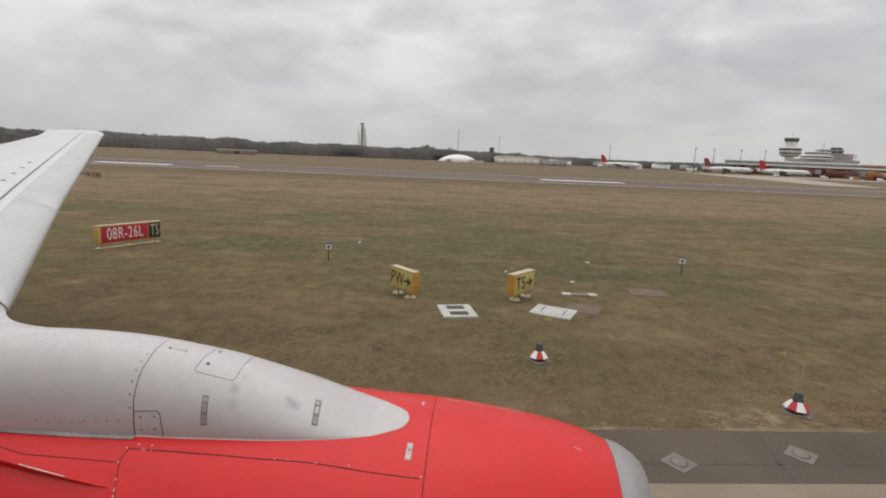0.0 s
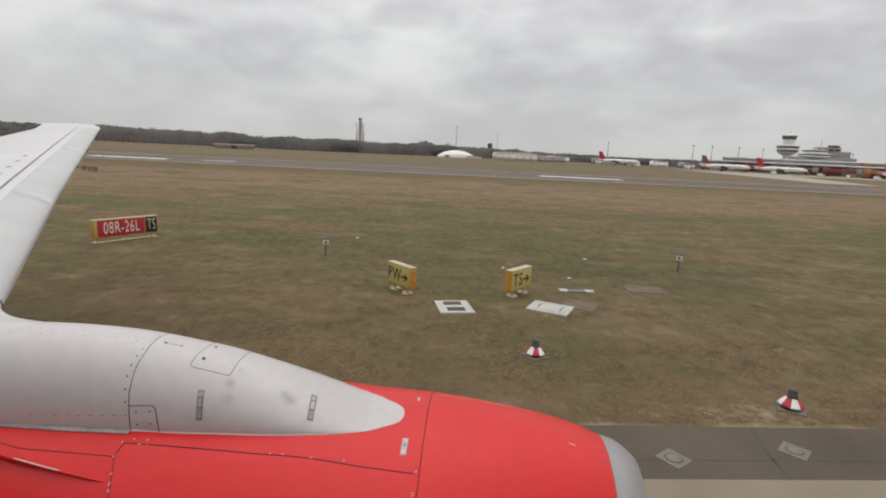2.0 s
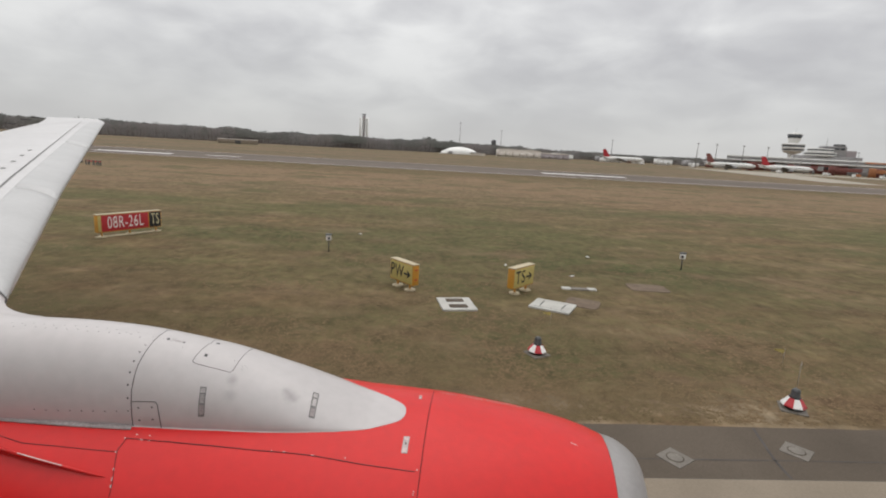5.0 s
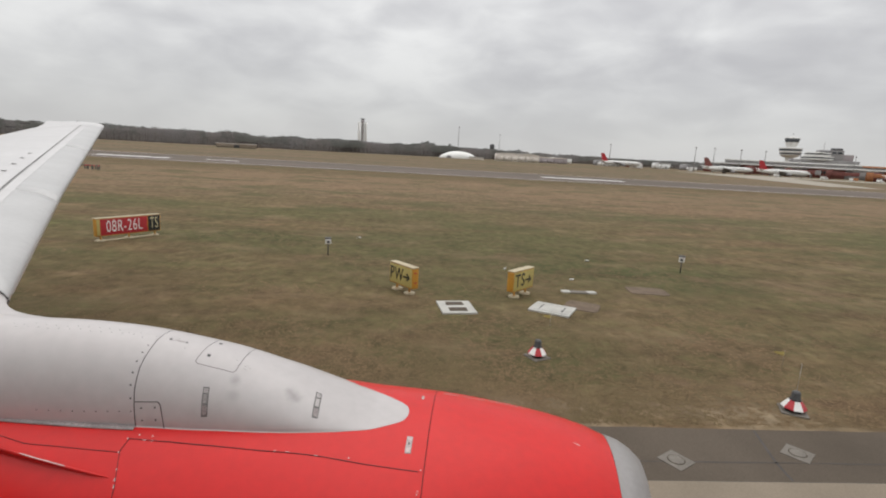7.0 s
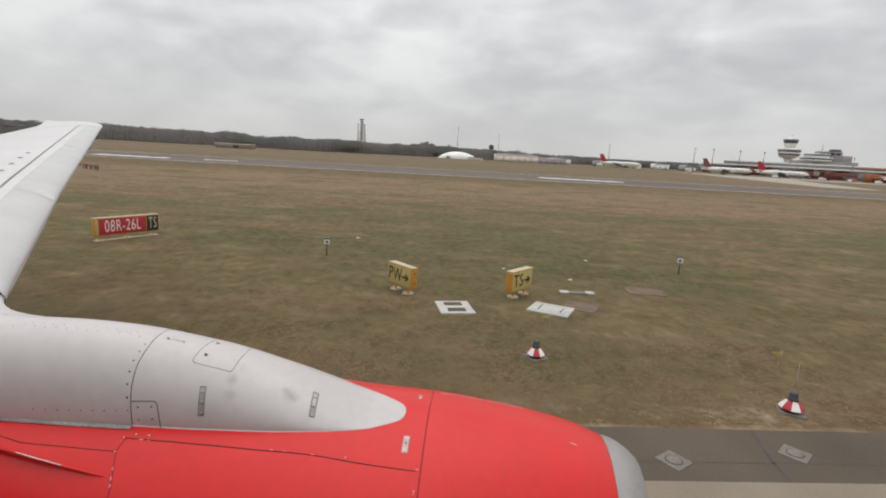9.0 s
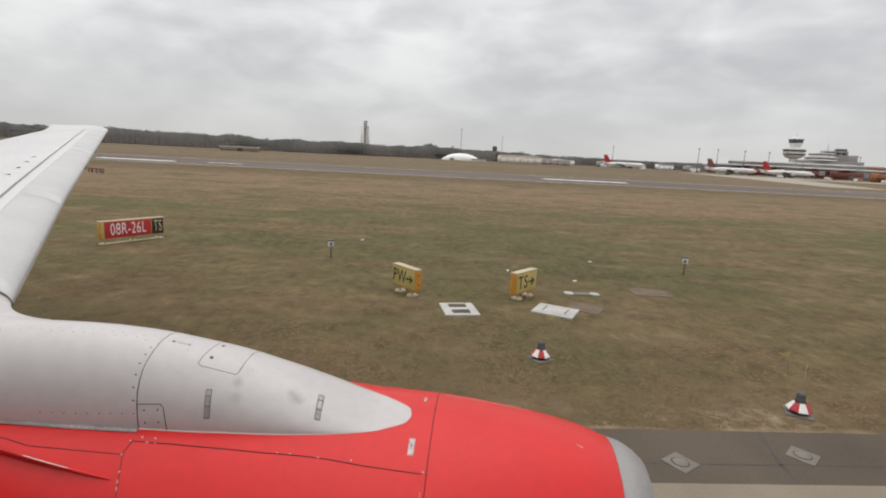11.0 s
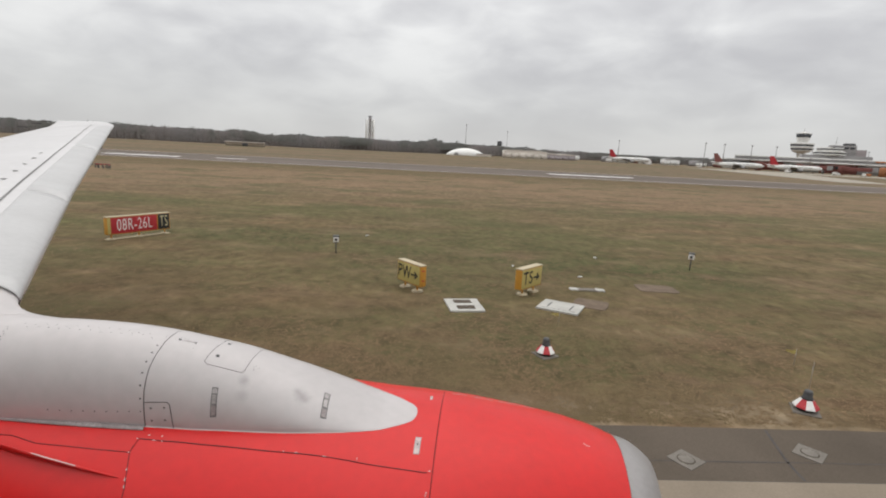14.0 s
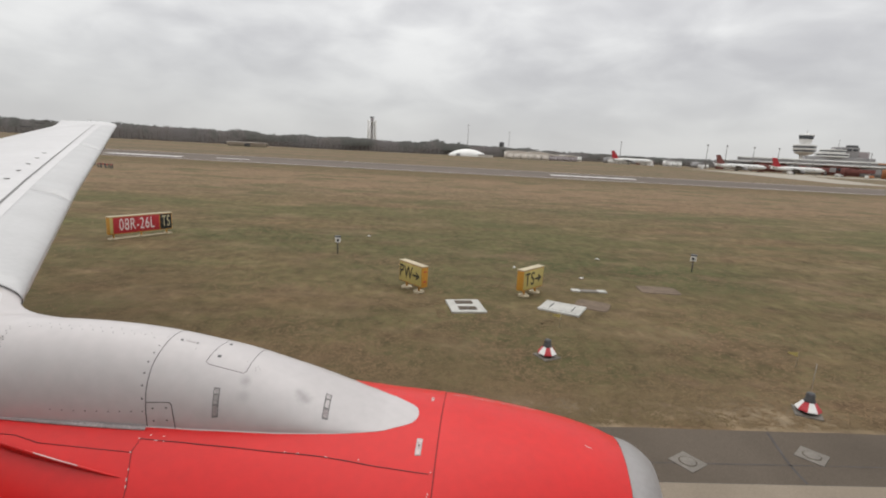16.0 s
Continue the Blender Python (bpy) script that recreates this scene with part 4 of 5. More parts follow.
# ---- far woods ----
def far_woods(name, stations, depth, low, high, count, seed, label):
    """A belt of winter trees: tapered trunks and crowns of many small ragged clumps."""
    rnd = random.Random(seed)
    verts, faces, mats = [], [], []
    for k in range(count):
        s = rnd.random() * (len(stations) - 1)
        i = int(s)
        (ax, ay), (bx, by) = stations[i], stations[min(i + 1, len(stations) - 1)]
        f = s - i
        back = rnd.random() ** 1.4 * depth
        x, y = ax + (bx - ax) * f, ay + (by - ay) * f + back
        swell = 0.82 + 0.22 * noise.noise((x * 0.012, y * 0.004, seed)) + 0.16 * noise.noise((x * 0.05, 3, seed))
        h = (low + (high - low) * rnd.random()) * swell * (0.97 - 0.05 * min(max((x + 420) / 620, 0), 1)) * (1.0 + rnd.uniform(0.04, 0.16) * (rnd.random() < 0.03))
        w = h * rnd.uniform(0.26, 0.42)
        n = len(verts)
        for q in range(4):
            a = q * math.pi / 2
            verts.append((x + 0.22 * math.cos(a), y + 0.22 * math.sin(a), 0))
        verts.append((x, y, h * 0.8))
        for q in range(4):
            faces.append((n + q, n + (q + 1) % 4, n + 4))
            mats.append(0)
        pine = noise.noise((x * 0.03, y * 0.03, seed + 5)) + rnd.uniform(-0.35, 0.35) > 0.0
        for c in range(56):
            t = rnd.random()
            if pine:  # a rounded crown carried high
                z = h * (0.42 + 0.56 * t)
                r = w * 0.9 * math.sqrt(max(1 - ((t - 0.52) / 0.52) ** 2, 0.04)) * rnd.uniform(0.2, 1.0)
            else:
                z = h * (0.06 + 0.86 * t)
                r = w * math.sqrt(max(1 - ((t - 0.45) / 0.58) ** 2, 0.05)) * rnd.uniform(0.3, 1.0)
            a = rnd.random() * 6.283
            cx, cy = x + r * math.cos(a), y + r * math.sin(a)
            g = h * (rnd.uniform(0.032, 0.062) if pine else rnd.uniform(0.020, 0.046))
            n = len(verts)
            for q in range(4):
                b = q * 1.571 + rnd.uniform(-0.4, 0.4)
                rr = g * rnd.uniform(0.6, 1.2)
                verts.append((cx + rr * math.cos(b), cy + rnd.uniform(-g, g) * 0.3, min(z + rr * math.sin(b), h)))
            faces.append((n, n + 1, n + 2, n + 3))
            mats.append(2 if pine else 1)
    me = bpy.data.meshes.new(name)
    me.from_pydata(verts, [], faces)
    # pale materials that carry the distance haze in their colour
    me.materials.append(M_HAZEDBARK)
    me.materials.append(M_HAZEDWOOD)
    me.materials.append(M_HAZEDPINE)
    me.polygons.foreach_set("material_index", mats)
    return tagged(new(name, me), label, "trees", kind="stuff")


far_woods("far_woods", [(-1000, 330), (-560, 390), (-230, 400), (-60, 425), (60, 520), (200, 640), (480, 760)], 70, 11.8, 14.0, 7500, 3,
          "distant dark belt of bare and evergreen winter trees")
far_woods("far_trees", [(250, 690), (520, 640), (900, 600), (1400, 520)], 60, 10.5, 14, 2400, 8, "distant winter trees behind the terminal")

# ---- taxiway details ----
taxi = bpy.data.objects["taxiway"]
for y, w in ((6.42, 0.02),):
    bm = bmesh.new()
    rows = []
    for x in span(-30, 40, 240):
        c = y - 0.035 * x + 0.015 * noise.noise((x * 0.9, y, 0))
        h = w * (0.5 + 0.4 * noise.noise((x * 2.2, y, 4)))
        rows.append((bm.verts.new((x, c - h, 0.0085)), bm.verts.new((x, c + h, 0.0085))))
    for a, b in zip(rows, rows[1:]):
        bm.faces.new((a[0], b[0], b[1], a[1]))
    part("joint", bm, M_TAR, taxi, "dark tar-filled paving joint", smooth=False)
bm = bmesh.new()
rows = []
for s in span(0, 1, 60):
    y = 7.1 - 1.3 * s
    x = 6.0 - 0.38 * s + 0.05 * noise.noise((y * 1.5, 7, 0))
    rows.append((bm.verts.new((x - 0.022, y, 0.0085)), bm.verts.new((x + 0.022, y, 0.0085))))
for a, b in zip(rows, rows[1:]):
    bm.faces.new((a[0], b[0], b[1], a[1]))
part("joint", bm, M_TAR, taxi, smooth=False)


def pit_cover(m):
    root = thing("pit_cover", m, "square dirty concrete surround with round lid in asphalt", "cover", "pit covers")
    part("surround", box(-0.19, -0.19, -0.02, 0.19, 0.19, 0.016, 0.005), M_DIRTY, root)
    part("lid_ring", lathe([(0.125, 0.0), (0.125, 0.019), (0.10, 0.0195)], 28), M_ASPHALT, root, "dark ring seam")
    part("lid", lathe([(0.110, 0.0), (0.110, 0.022), (0.10, 0.024)], 28), M_DIRTY, root, "round worn lid")
    return root


pit = pit_cover(pose(6.25, 6.45, 0, 0, 0, 38))
copy_thing(pit, pose(4.22, 6.30, 0, 0, 0, 30))

# concrete slabs of the taxiway's middle, laid a finger above the asphalt shoulder
bed = strip("concrete_bed", [(x, 5.97 - 0.035 * x) for x in (-40, 40)], [(x, -14.0 - 0.035 * x) for x in (-40, 40)], M_DIRTY, "dark joints under pale taxiway slabs", "pavement", z=0.010)
slab_mesh = None
for row in range(4):
    for k in range(16):
        x = -37.1 + 4.95 * k
        y = 5.96 - 4.9 * row - 0.035 * x
        if slab_mesh is None:
            bm = box(0.012, -4.87, 0.0, 4.938, -0.012, 0.022, 0.006)
            for v in bm.verts:
                v.co.y -= 0.035 * v.co.x
            ob = part("slab", bm, M_TAXICONCRETE, bed, "pale worn concrete slab", smooth=False)
            slab_mesh = ob.data
        else:
            ob = new("slab", slab_mesh)
            ob.parent = bed
        ob.matrix_local = pose(x, y, 0.0)

# ---- far buildings ----
def lattice_tower(m, h, w):
    root = thing("radar_tower", m, "tall pale lattice tower with top platform", "tower")
    for sx in (-1, 1):
        for sy in (-1, 1):
            part("leg", box(sx * w - 0.8, sy * w - 0.8, 0, sx * w + 0.8, sy * w + 0.8, h), M_FARWHITE, root)
    for k in range(9):
        z = h * (k + 1) / 9.5
        part("platform", box(-w - 0.5, -w - 0.5, z - 0.22, w + 0.5, w + 0.5, z + 0.22), M_FARWHITE, root)
        brace = box(-0.2, -0.2, 0, 0.2, 0.2, math.hypot(2 * w, h / 9.5))
        ob = part("brace", brace, M_FARWHITE, root)
        ob.matrix_local = pose(-w if k % 2 else w, -w, z - h / 9.5, 0, math.degrees(math.atan2(2 * w, h / 9.5)) * (1 if k % 2 else -1), 0)
    part("stair_core", box(-w * 0.35, -w * 0.35, 0, w * 0.35, w * 0.35, h), M_FARMAUVE, root, "darker stair core")
    part("cabin", box(-w * 0.45, -w * 0.45, h, w * 0.45, w * 0.45, h + 2.2, 0.2), M_FARMAUVE, root, "narrow grey top cabin")
    part("radar_dish", box(-w * 0.6, -0.4, h + 2.8, w * 0.6, 0.4, h + 4.4, 0.2), M_FARSLATE, root)
    part("dish_post", lathe([(0.4, h + 2.1), (0.4, h + 3.0)], 10), M_FARGREY, root)
    return root


lattice_tower(pose(-39.7, 640, 0, 0, 0, 12), 35.0, 4.0)


def mast(m, h, label="thin grey lattice mast above the trees", group="masts"):
    root = thing("mast", m, label, "mast", group)
    part("pole", lathe([(0.45, 0), (0.25, h)], 8), M_FARGREY, root)
    part("mast_head", box(-0.7, -0.3, h - 0.8, 0.7, 0.3, h + 0.4, 0.1), M_FARGREY, root)
    return root


pole = mast(pose(78, 640, 0), 36)
copy_thing(pole, pose(158, 780, 0))


def lookout_tower(m, h):
    root = thing("lookout_tower", m, "dark squat tower head rising above the woods", "tower")
    part("shaft", lathe([(2.2, 0), (2.0, h - 7.5), (2.9, h - 6.6)], 16), M_FARDRAB, root)
    part("head", lathe([(2.9, h - 6.6), (3.3, h - 6.0), (3.3, h - 1.6), (2.9, h - 1.4)], 16), M_FARSLATE, root, "dark round head")
    part("cap", lathe([(3.4, h - 1.6), (3.0, h - 0.9), (1.6, h - 0.3), (0.2, h)], 16), M_FARSLATE, root)
    return root


lookout_tower(pose(132.0, 700, 0), 19.5)


def arched_hall(m, length, depth, h):
    """An air-supported hall: a low swollen membrane with a lock and an annex at its foot."""
    root = thing("arched_hall", m, "low white air-supported hall with rounded ends", "hangar")

    def swell(u, a):
        x = -math.cos(math.pi * u)
        wide = (1 - x * x) ** 0.5
        return Vector((length / 2 * x, -depth / 2 * math.cos(a) * wide, h * math.sin(a) ** 0.8 * wide ** 1.5 if math.sin(a) > 1e-6 else 0.0))

    part("membrane", sheet(swell, span(0, 1, 36), span(0, math.pi, 18)), M_FARWHITE, root)
    part("air_lock", box(-length * 0.30, -depth / 2 - 1.6, 0, -length * 0.20, -depth / 2 + 2.0, h * 0.34, 0.15), M_FARGREY, root, "grey entrance lock")
    part("annex", box(length * 0.26, -depth / 2 - 0.5, 0, length * 0.62, -depth / 2 + 6.0, h * 0.30, 0.1), M_FARBEIGE, root, "low beige annex")
    part("annex_roof", box(length * 0.25, -depth / 2 - 0.8, h * 0.30, length * 0.63, -depth / 2 + 6.4, h * 0.36, 0.05), M_FARGREY, root)
    return root


def hangar(m, length, depth, h, wall, label, doors=6, roof=M_FARGREY, leaf=M_FARWHITE):
    root = thing("hangar", m, label, "hangar", "distant hangars")
    part("wall", box(-length / 2, -depth / 2, 0, length / 2, depth / 2, h), wall, root)
    bays = 2 if length > 30 else 1
    bm = bmesh.new()
    for k in range(bays):
        x0, x1 = length * (k / bays - 0.5), length * ((k + 1) / bays - 0.5)
        rows = [[bm.verts.new((x, y, z)) for y in (-depth / 2 - 0.4, depth / 2 + 0.4) for z in (h - 0.05, h + 0.35 + 0.16 * h * (1 - (2 * (x - x0) / (x1 - x0) - 1) ** 2))] for x in span(x0, x1, 10)]
        for p, q in zip(rows, rows[1:]):
            for i, j in ((0, 1), (1, 3), (3, 2), (2, 0)):
                bm.faces.new((p[i], p[j], q[j], q[i]))
        for r in (rows[0], rows[-1]):
            bm.faces.new((r[0], r[1], r[3], r[2]))
    bmesh.ops.recalc_face_normals(bm, faces=bm.faces[:])
    part("roof", bm, roof, root, "low arched roof", smooth=False)
    step = length / doors
    for k in range(doors):
        part("door", box(-length / 2 + step * (k + 0.06), -depth / 2 - 0.3, 0, -length / 2 + step * (k + 0.94), -depth / 2 + 0.2, h * 0.72), leaf, root)
    for k in range(0 if leaf is wall else doors * 2):
        part("window", box(-length / 2 + step / 2 * (k + 0.2), -depth / 2 - 0.15, h * 0.80, -length / 2 + step / 2 * (k + 0.8), -depth / 2 + 0.2, h * 0.92), M_FARGREY, root)
    return root


def flat_shed(m, length, depth, h):
    root = thing("shed", m, "low tan flat-roofed shed with a dark doorway before the woods", "shed")
    part("wall", box(-length / 2, -depth / 2, 0, length / 2, depth / 2, h - 0.35), M_FARTAN, root)
    part("roof", box(-length / 2 - 0.5, -depth / 2 - 0.5, h - 0.35, length / 2 + 0.5, depth / 2 + 0.5, h, 0.06), M_FARBEIGE, root, "paler roof edge")
    part("doorway", box(-1.0, -depth / 2 - 0.05, 0, 2.3, -depth / 2 + 0.3, h * 0.72), M_FARSLATE, root, "dark open doorway")
    return root


arched_hall(pose(58, 470, 0, 0, 0, -4), 36, 22, 6.4)
hangar(pose(112, 470, 0, 0, 0, -6), 38, 24, 6.0, M_FARBEIGE, "long low cream hangar with two arched roofs", 6, M_FARBEIGE, M_FARBEIGE)
hangar(pose(152, 500, 0, 0, 0, -6), 32, 20, 4.6, M_FARMAUVE, "low mauve-grey hangar at the field edge", 5, M_FARBEIGE, M_FARMAUVE)
flat_shed(pose(-98, 335, 0, 0, 0, 6), 22, 9, 2.7)
rnd = random.Random(5)
for k in range(7):
    hangar(pose(190 + 34 * k + rnd.uniform(-8, 8), 575 + rnd.uniform(-30, 30), 0, 0, 0, rnd.uniform(-10, 10)), rnd.uniform(12, 26), 12, rnd.uniform(3.5, 6),
           (M_FARWHITE, M_FARGREY, M_FARBROWN)[k % 3], "small distant airfield shed", 3)


def control_tower(m):
    root = thing("control_tower", m, "grey concrete control tower with two round glazed levels", "tower")
    part("stem", lathe([(4.6, 0), (4.2, 12), (4.2, 20), (5.2, 22.6)], 24), M_FARWHITE, root)
    low = part("lower_gallery", lathe([(5.0, 22.4), (8.8, 23.6), (10.8, 25.6), (11.2, 26.2), (11.0, 28.0), (11.9, 28.3), (12.3, 30.6), (12.0, 30.7), (12.1, 32.9), (12.9, 33.1), (13.0, 34.4), (7.0, 35.4)], 36), M_FARWHITE, root, "wide white lower gallery with two window bands")
    part("window_band", lathe([(11.15, 26.2), (11.75, 28.2), (11.3, 28.2), (10.7, 26.2)], 36, cap=False), M_FARDARK, low)
    part("window_band", lathe([(12.25, 30.7), (12.75, 33.0), (12.2, 33.0), (11.8, 30.7)], 36, cap=False), M_FARDARK, low)
    up = part("upper_cab", lathe([(5.4, 35.2), (5.8, 36.6), (6.9, 40.6), (7.3, 41.6), (7.3, 41.8), (8.0, 46.0), (8.6, 46.2), (8.4, 47.0), (3.0, 47.8), (2.6, 49.0), (0.5, 49.2)], 36), M_FARWHITE, root, "white upper cab")
    part("cab_glass", lathe([(7.4, 41.7), (8.45, 46.1), (8.0, 46.1), (7.0, 41.7)], 36, cap=False), M_FARDARK, up)
    part("roof_mast", lathe([(0.3, 49.0), (0.2, 53)], 8), M_FARGREY, root)
    return root


control_tower(pose(503.0, 619.5, 0))


def terminal(m):
    root = thing("terminal", m, "long low grey terminal with brown bands and stepped upper block", "terminal")
    for k in range(7):
        x0 = -90 + 32 * k
        wall = part("wall", box(x0, 0, 0, x0 + 31.6, 30, 9.5), M_FARBROWN if k % 2 else M_FARGREY, root)
        for q in range(5):
            part("window", box(x0 + 1 + 6.1 * q, -0.4, 4.4, x0 + 6.2 + 6.1 * q, 0.3, 7.4), M_FARDARK, wall)
    part("roof", box(-91, -2.5, 9.5, 135, 31, 11.0), M_FARWHITE, root, "pale overhanging roof edge")
    part("upper_deck", box(-72, 6, 11.0, 130, 28, 14.0), M_FARGREY, root)
    part("deck_edge", box(-73, 4.5, 14.0, 131, 29, 15.2), M_FARWHITE, root)
    part("block", box(-10, 8, 15.2, 50, 27, 18.6, 0.3), M_FARGREY, root, "flat concrete base of the upper block")
    # two rounded decks with window bands, and the tall block behind them
    for z0, wide in ((18.6, 15.0), (22.6, 12.5)):
        deck = part("round_deck", lathe([(wide - 1.2, z0), (wide, z0 + 0.8), (wide, z0 + 1.5), (wide - 0.6, z0 + 1.5), (wide - 0.6, z0 + 2.9), (wide, z0 + 2.9), (wide, z0 + 3.9), (wide - 1.5, z0 + 4.0)], 40, at=(15, 18, 0)), M_FARWHITE, root, "rounded pale concrete deck")
        part("window_band", lathe([(wide - 0.35, z0 + 1.55), (wide - 0.35, z0 + 2.85)], 40, at=(15, 18, 0), cap=False), M_FARDARK, deck)
    tall = part("block", box(14, 11, 18.6, 36, 27, 29.2, 0.3), M_FARGREY, root, "tall grey concrete block")
    for q in range(4):
        part("window", box(15.5 + 5.0 * q, 10.7, 25.6, 19.3 + 5.0 * q, 11.2, 27.8), M_FARDARK, tall)
    part("roof_box", box(26, 14, 29.2, 35, 24, 31.6, 0.2), M_FARSLATE, root, "dark plant room on the roof")
    part("stair_glass", box(36.2, 12, 18.6, 45, 25, 25.2, 0.2), M_FARMAUVE, root, "glazed stair block")
    part("roof_mast", lathe([(0.25, 29.2), (0.15, 38.0)], 8, at=(19, 18, 0)), M_FARGREY, root)
    part("fascia", box(52, 3.9, 13.0, 86, 4.6, 14.2, 0.05), M_FARORANGE, root, "orange fascia strip")
    return root


terminal(pose(431.8, 511.5, 0, 0, 0, -32))


def jetway(m, mat, label):
    root = thing("jetway", m, label, "jetway", "passenger bridges")
    part("tunnel", box(-1.6, -11, 3.6, 1.6, 11, 6.6, 0.2), mat, root)
    part("rotunda", lathe([(2.6, 0), (2.6, 7.2), (2.2, 7.6)], 16, at=(0, 11, 0)), mat, root)
    for s in (-1, 1):
        part("leg", box(s * 1.2 - 0.3, -8, 0, s * 1.2 + 0.3, -7, 3.7), M_FARGREY, root)
    part("cab", box(-2.1, -14, 3.2, 2.1, -10.8, 7.0, 0.2), M_FARGREY, root)
    return root


tube = jetway(pose(334.5, 442.7, 0, 0, 0, 35), M_FARBROWN, "brown passenger bridge at the terminal")
for x, y, a in ((360.7, 426.6, 30), (387.0, 410.4, 34), (412.5, 390.3, 28)):
    copy_thing(tube, pose(x, y, 0, 0, 0, a))
jetway(pose(399.0, 383.3, 0, 0, 0, 60), M_FARORANGE, "orange passenger bridge at the terminal")


def parked_airliner(m, tail, label):
    """A parked jet, nose along x."""
    root = thing("parked_airliner", m, label, "airliner", "parked airliners")
    part("fuselage", lathe([(0.1, 19.5), (1.0, 18.6), (1.75, 16.5), (2.0, 14), (2.0, -8), (1.5, -13), (0.4, -19)], 20, "x", at=(0, 0, 3.9)), M_FARWHITE, root)

    def blade(points, thick, name, mat, axis):
        bm = bmesh.new()
        rows = [[bm.verts.new(Vector(p) + Vector(axis) * s * thick) for p in points] for s in (-1, 1)]
        bm.faces.new(rows[0])
        bm.faces.new(rows[1][::-1])
        for i in range(len(points)):
            j = (i + 1) % len(points)
            bm.faces.new((rows[0][i], rows[1][i], rows[1][j], rows[0][j]))
        bmesh.ops.recalc_face_normals(bm, faces=bm.faces[:])
        part(name, bm, mat, root, smooth=False)

    blade([(-11, 0, 5.2), (-15.5, 0, 12.4), (-18.6, 0, 12.4), (-17, 0, 5.0)], 0.25, "tail_fin", tail, (0, 1, 0))
    for s in (-1, 1):
        blade([(4, s * 1.5, 3.0), (-5.5, s * 17, 4.4), (-7.2, s * 17, 4.4), (-3.5, s * 1.5, 3.0)], 0.2, "wing", M_FARGREY, (0, 0, 1))
        blade([(-14, s * 0.8, 5.0), (-17.6, s * 6.5, 5.6), (-18.8, s * 6.5, 5.6), (-17.2, s * 0.8, 5.0)], 0.12, "stabiliser", M_FARWHITE, (0, 0, 1))
        part("engine", lathe([(0.8, 4.6), (1.05, 4.0), (1.0, 1.5), (0.6, 0.4)], 16, "x", at=(0, s * 5.0, 2.0)), M_FARGREY, root)
        part("wheel", lathe([(0.3, -0.5), (0.6, -0.4), (0.6, 0.4), (0.3, 0.5)], 16, "y", at=(-2, s * 2.8, 0.6)), M_RUBBER, root)
        part("gear_leg", lathe([(0.2, 0.5), (0.2, 3.2)], 8, at=(-2, s * 2.8, 0)), M_FARGREY, root)
    part("nose_wheel", lathe([(0.2, -0.3), (0.4, -0.25), (0.4, 0.25), (0.2, 0.3)], 16, "y", at=(13.5, 0, 0.4)), M_RUBBER, root)
    part("nose_leg", lathe([(0.15, 0.4), (0.15, 2.6)], 8, at=(13.5, 0, 0)), M_FARGREY, root)
    for k in range(18):
        part("window", box(-8 + 1.15 * k, -2.03, 4.2, -7.55 + 1.15 * k, -1.9, 4.7), M_FARDARK, root)
    part("cockpit_glass", box(17.0, -1.15, 4.5, 17.9, 1.15, 5.05, 0.1), M_FARDARK, root)
    return root


parked_airliner(pose(215.8, 478.3, 0, 0, 0, -22), M_SIGNRED, "white jet with red tail parked on the apron")
parked_airliner(pose(273.6, 402.2, 0, 0, 0, -20), M_FARBROWN, "white jet with dark striped tail at a gate")
parked_airliner(pose(315.9, 393.0, 0, 0, 0, -22), M_SIGNRED, "white jet with red tail at a gate")
parked_airliner(pose(404.2, 365.1, 0, 0, 0, -22), M_FARORANGE, "white jet with orange tail at a gate")
lamp_pole = mast(pose(378.1, 451.9, 0), 22, "slim apron floodlight pole at the terminal", "apron poles")
for x, y in ((279.1, 459.7), (297.2, 459.0), (322.4, 456.8), (347.4, 457.7), (436.9, 454.2), (219.1, 512.4)):
    copy_thing(lamp_pole, pose(x, y, 0, 0, 0, x))


def service_van(m, mat, label):
    root = thing("service_van", m, label, "van", "apron vehicles")
    bm = bmesh.new()
    side = [(-2.6, 0.5), (2.4, 0.5), (2.5, 1.3), (1.6, 1.5), (1.1, 2.3), (-2.6, 2.4)]
    rows = [[bm.verts.new((x, y, z)) for x, z in side] for y in (-1.0, 1.0)]
    bm.faces.new(rows[0])
    bm.faces.new(rows[1][::-1])
    for i in range(len(side)):
        j = (i + 1) % len(side)
        bm.faces.new((rows[0][i], rows[1][i], rows[1][j], rows[0][j]))
    bmesh.ops.recalc_face_normals(bm, faces=bm.faces[:])
    body = part("body", bm, mat, root, smooth=False)
    part("side_window", box(0.1, -1.03, 1.55, 1.2, 1.03, 2.1), M_FARDARK, body)
    for x in (-1.6, 1.6):
        for y in (-0.9, 0.9):
            part("wheel", lathe([(0.2, -0.12), (0.36, -0.1), (0.36, 0.1), (0.2, 0.12)], 14, "y", at=(x, y, 0.37)), M_RUBBER, root)
    return root


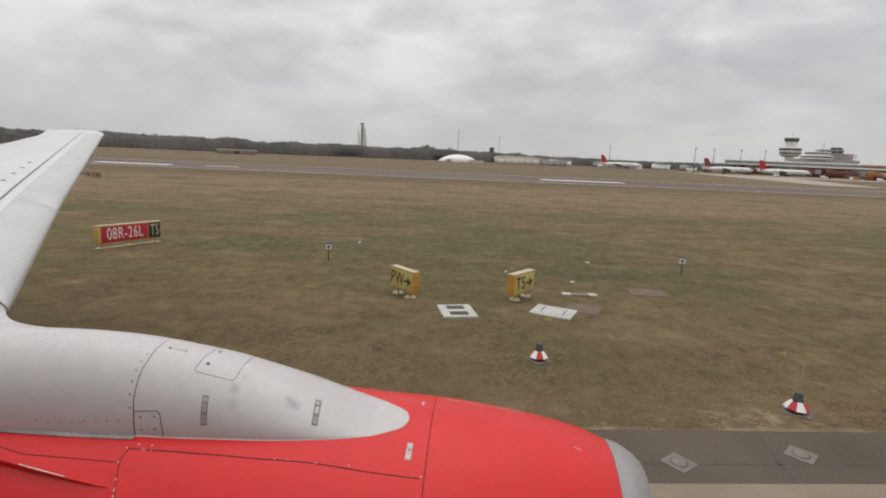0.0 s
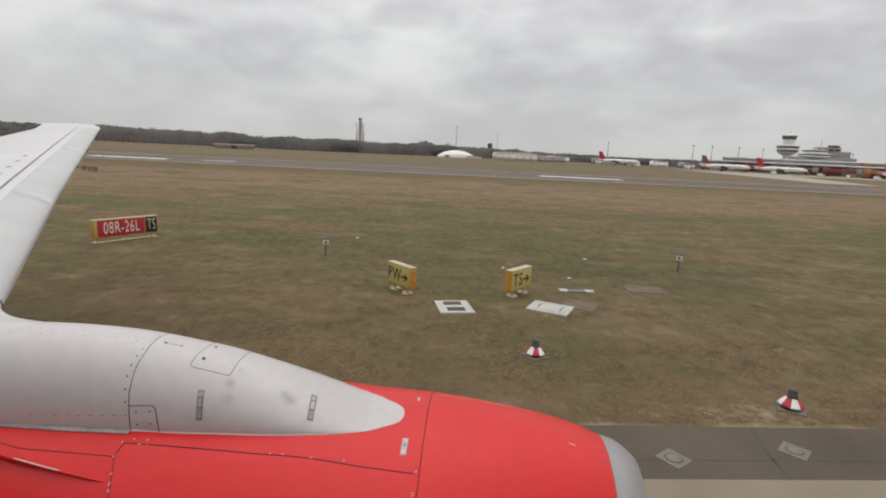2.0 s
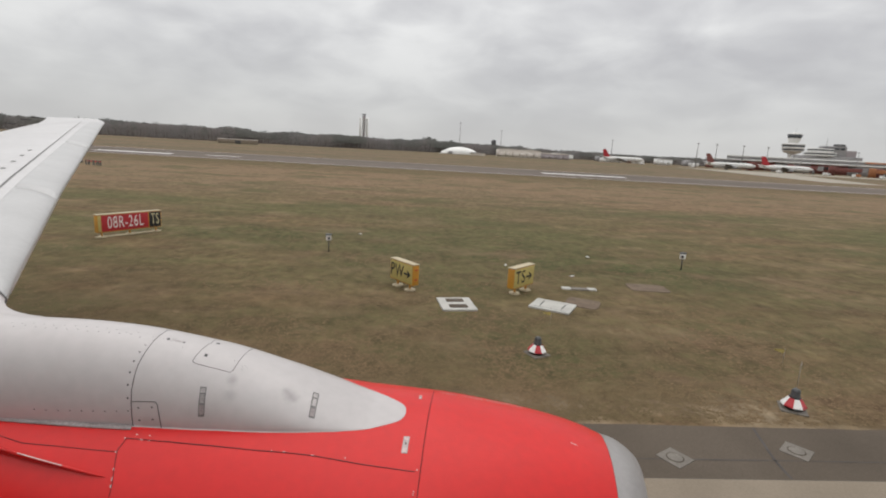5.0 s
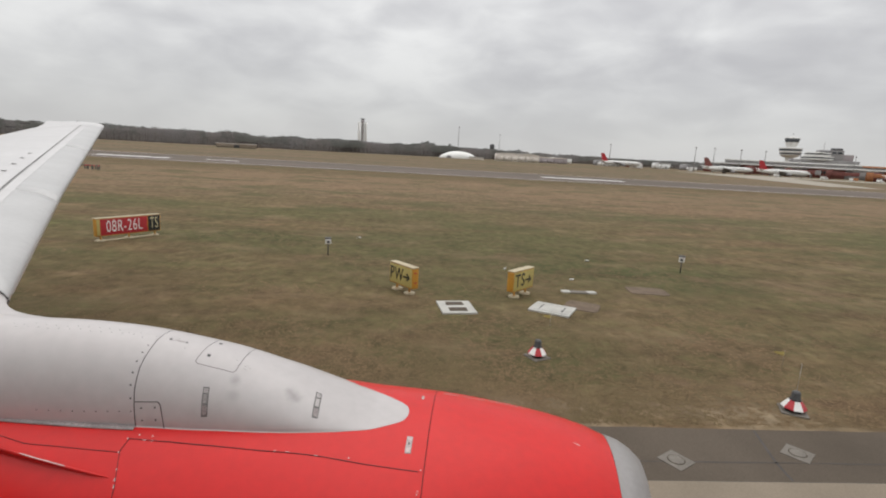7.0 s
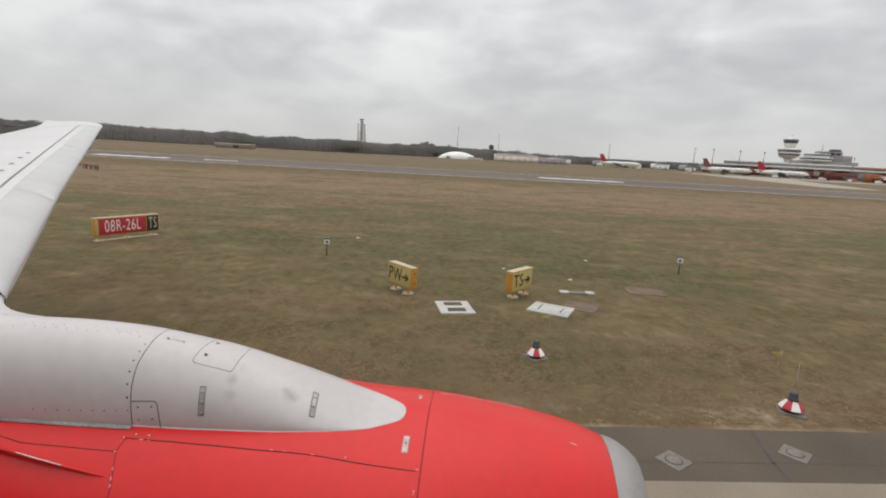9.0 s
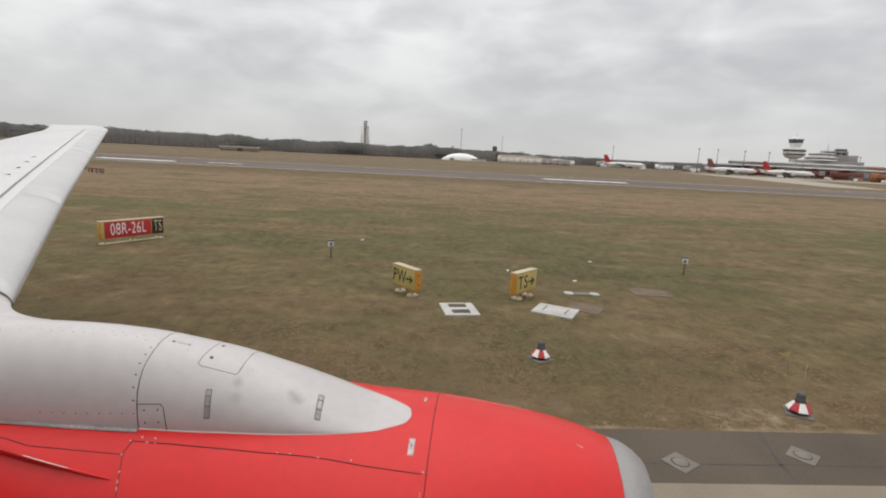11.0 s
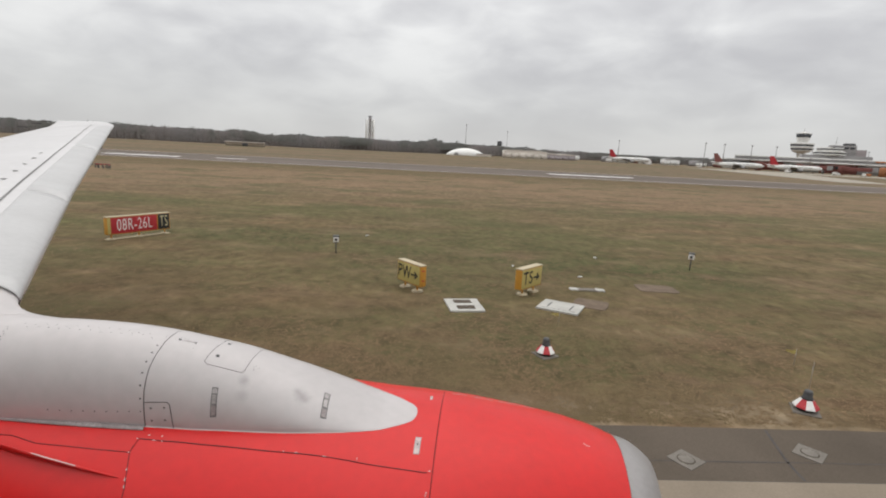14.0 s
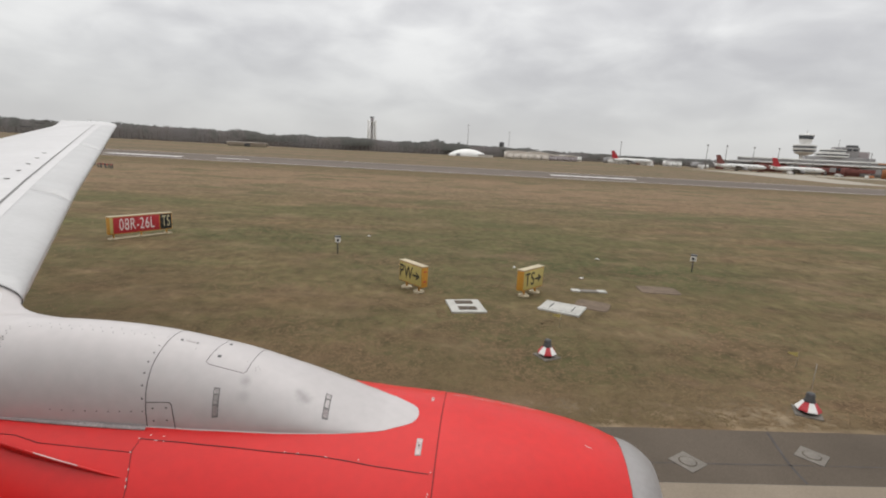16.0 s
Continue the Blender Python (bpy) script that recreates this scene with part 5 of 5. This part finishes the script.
van = service_van(pose(299.4, 378.4, 0, 0, 0, 20), M_FARWHITE, "white service van on the apron")
for x, y, a in ((249.2, 414.3, 70), (341.4, 379.9, -15), (354.4, 368.9, 40), (373.0, 362.5, 5), (221.3, 448.1, 30)):
    copy_thing(van, pose(x, y, 0, 0, 0, a))
service_van(pose(363.1, 375.3, 0, 0, 0, 100), M_FARORANGE, "orange service truck on the apron")

# ---- grass near the taxiway ----
def grass_tufts():
    rnd = np.random.default_rng(4)
    n = 44000
    r = 7.0 + 30.0 * rnd.random(n) ** 1.8
    ang = np.radians(rnd.uniform(-48, 52, n))
    x, y = r * 1.25 * np.sin(ang), r * np.cos(ang) * 1.12
    keep = (y > 7.46 - 0.035 * x) & (np.abs(x - 1.85) + np.abs(y - 13.4) > 0.9) & (np.abs(x - 4.6) + np.abs(y - 13.45) > 0.95) & (np.abs(x - 5.62) + np.abs(y - 13.85) > 0.8) & (np.abs(x - 8.6) + np.abs(y - 15.8) > 0.8)
    x, y = x[keep], y[keep]
    n = len(x)
    k = 5
    a = rnd.uniform(0, 6.283, (n, k))
    lean = rnd.uniform(0.05, 0.15, (n, k))
    h = rnd.uniform(0.004, 0.012, (n, k)) * rnd.uniform(0.6, 1.4, (n, 1))
    w = rnd.uniform(0.006, 0.014, (n, k))
    bx, by = x[:, None] + rnd.normal(0, 0.025, (n, k)), y[:, None] + rnd.normal(0, 0.025, (n, k))
    v = np.empty((n, k, 3, 3))
    v[..., 0, :] = np.stack([bx - w * np.sin(a), by + w * np.cos(a), np.zeros_like(bx)], -1)
    v[..., 1, :] = np.stack([bx + w * np.sin(a), by - w * np.cos(a), np.zeros_like(bx)], -1)
    v[..., 2, :] = np.stack([bx + lean * np.cos(a), by + lean * np.sin(a), h], -1)
    me = bpy.data.meshes.new("grass_tufts")
    me.from_pydata(v.reshape(-1, 3).tolist(), [], np.arange(n * k * 3).reshape(-1, 3).tolist())
    me.materials.append(M_BLADE)
    tagged(new("grass_tufts", me), "short dry grass blades along the taxiway", "grass", kind="stuff")


grass_tufts()
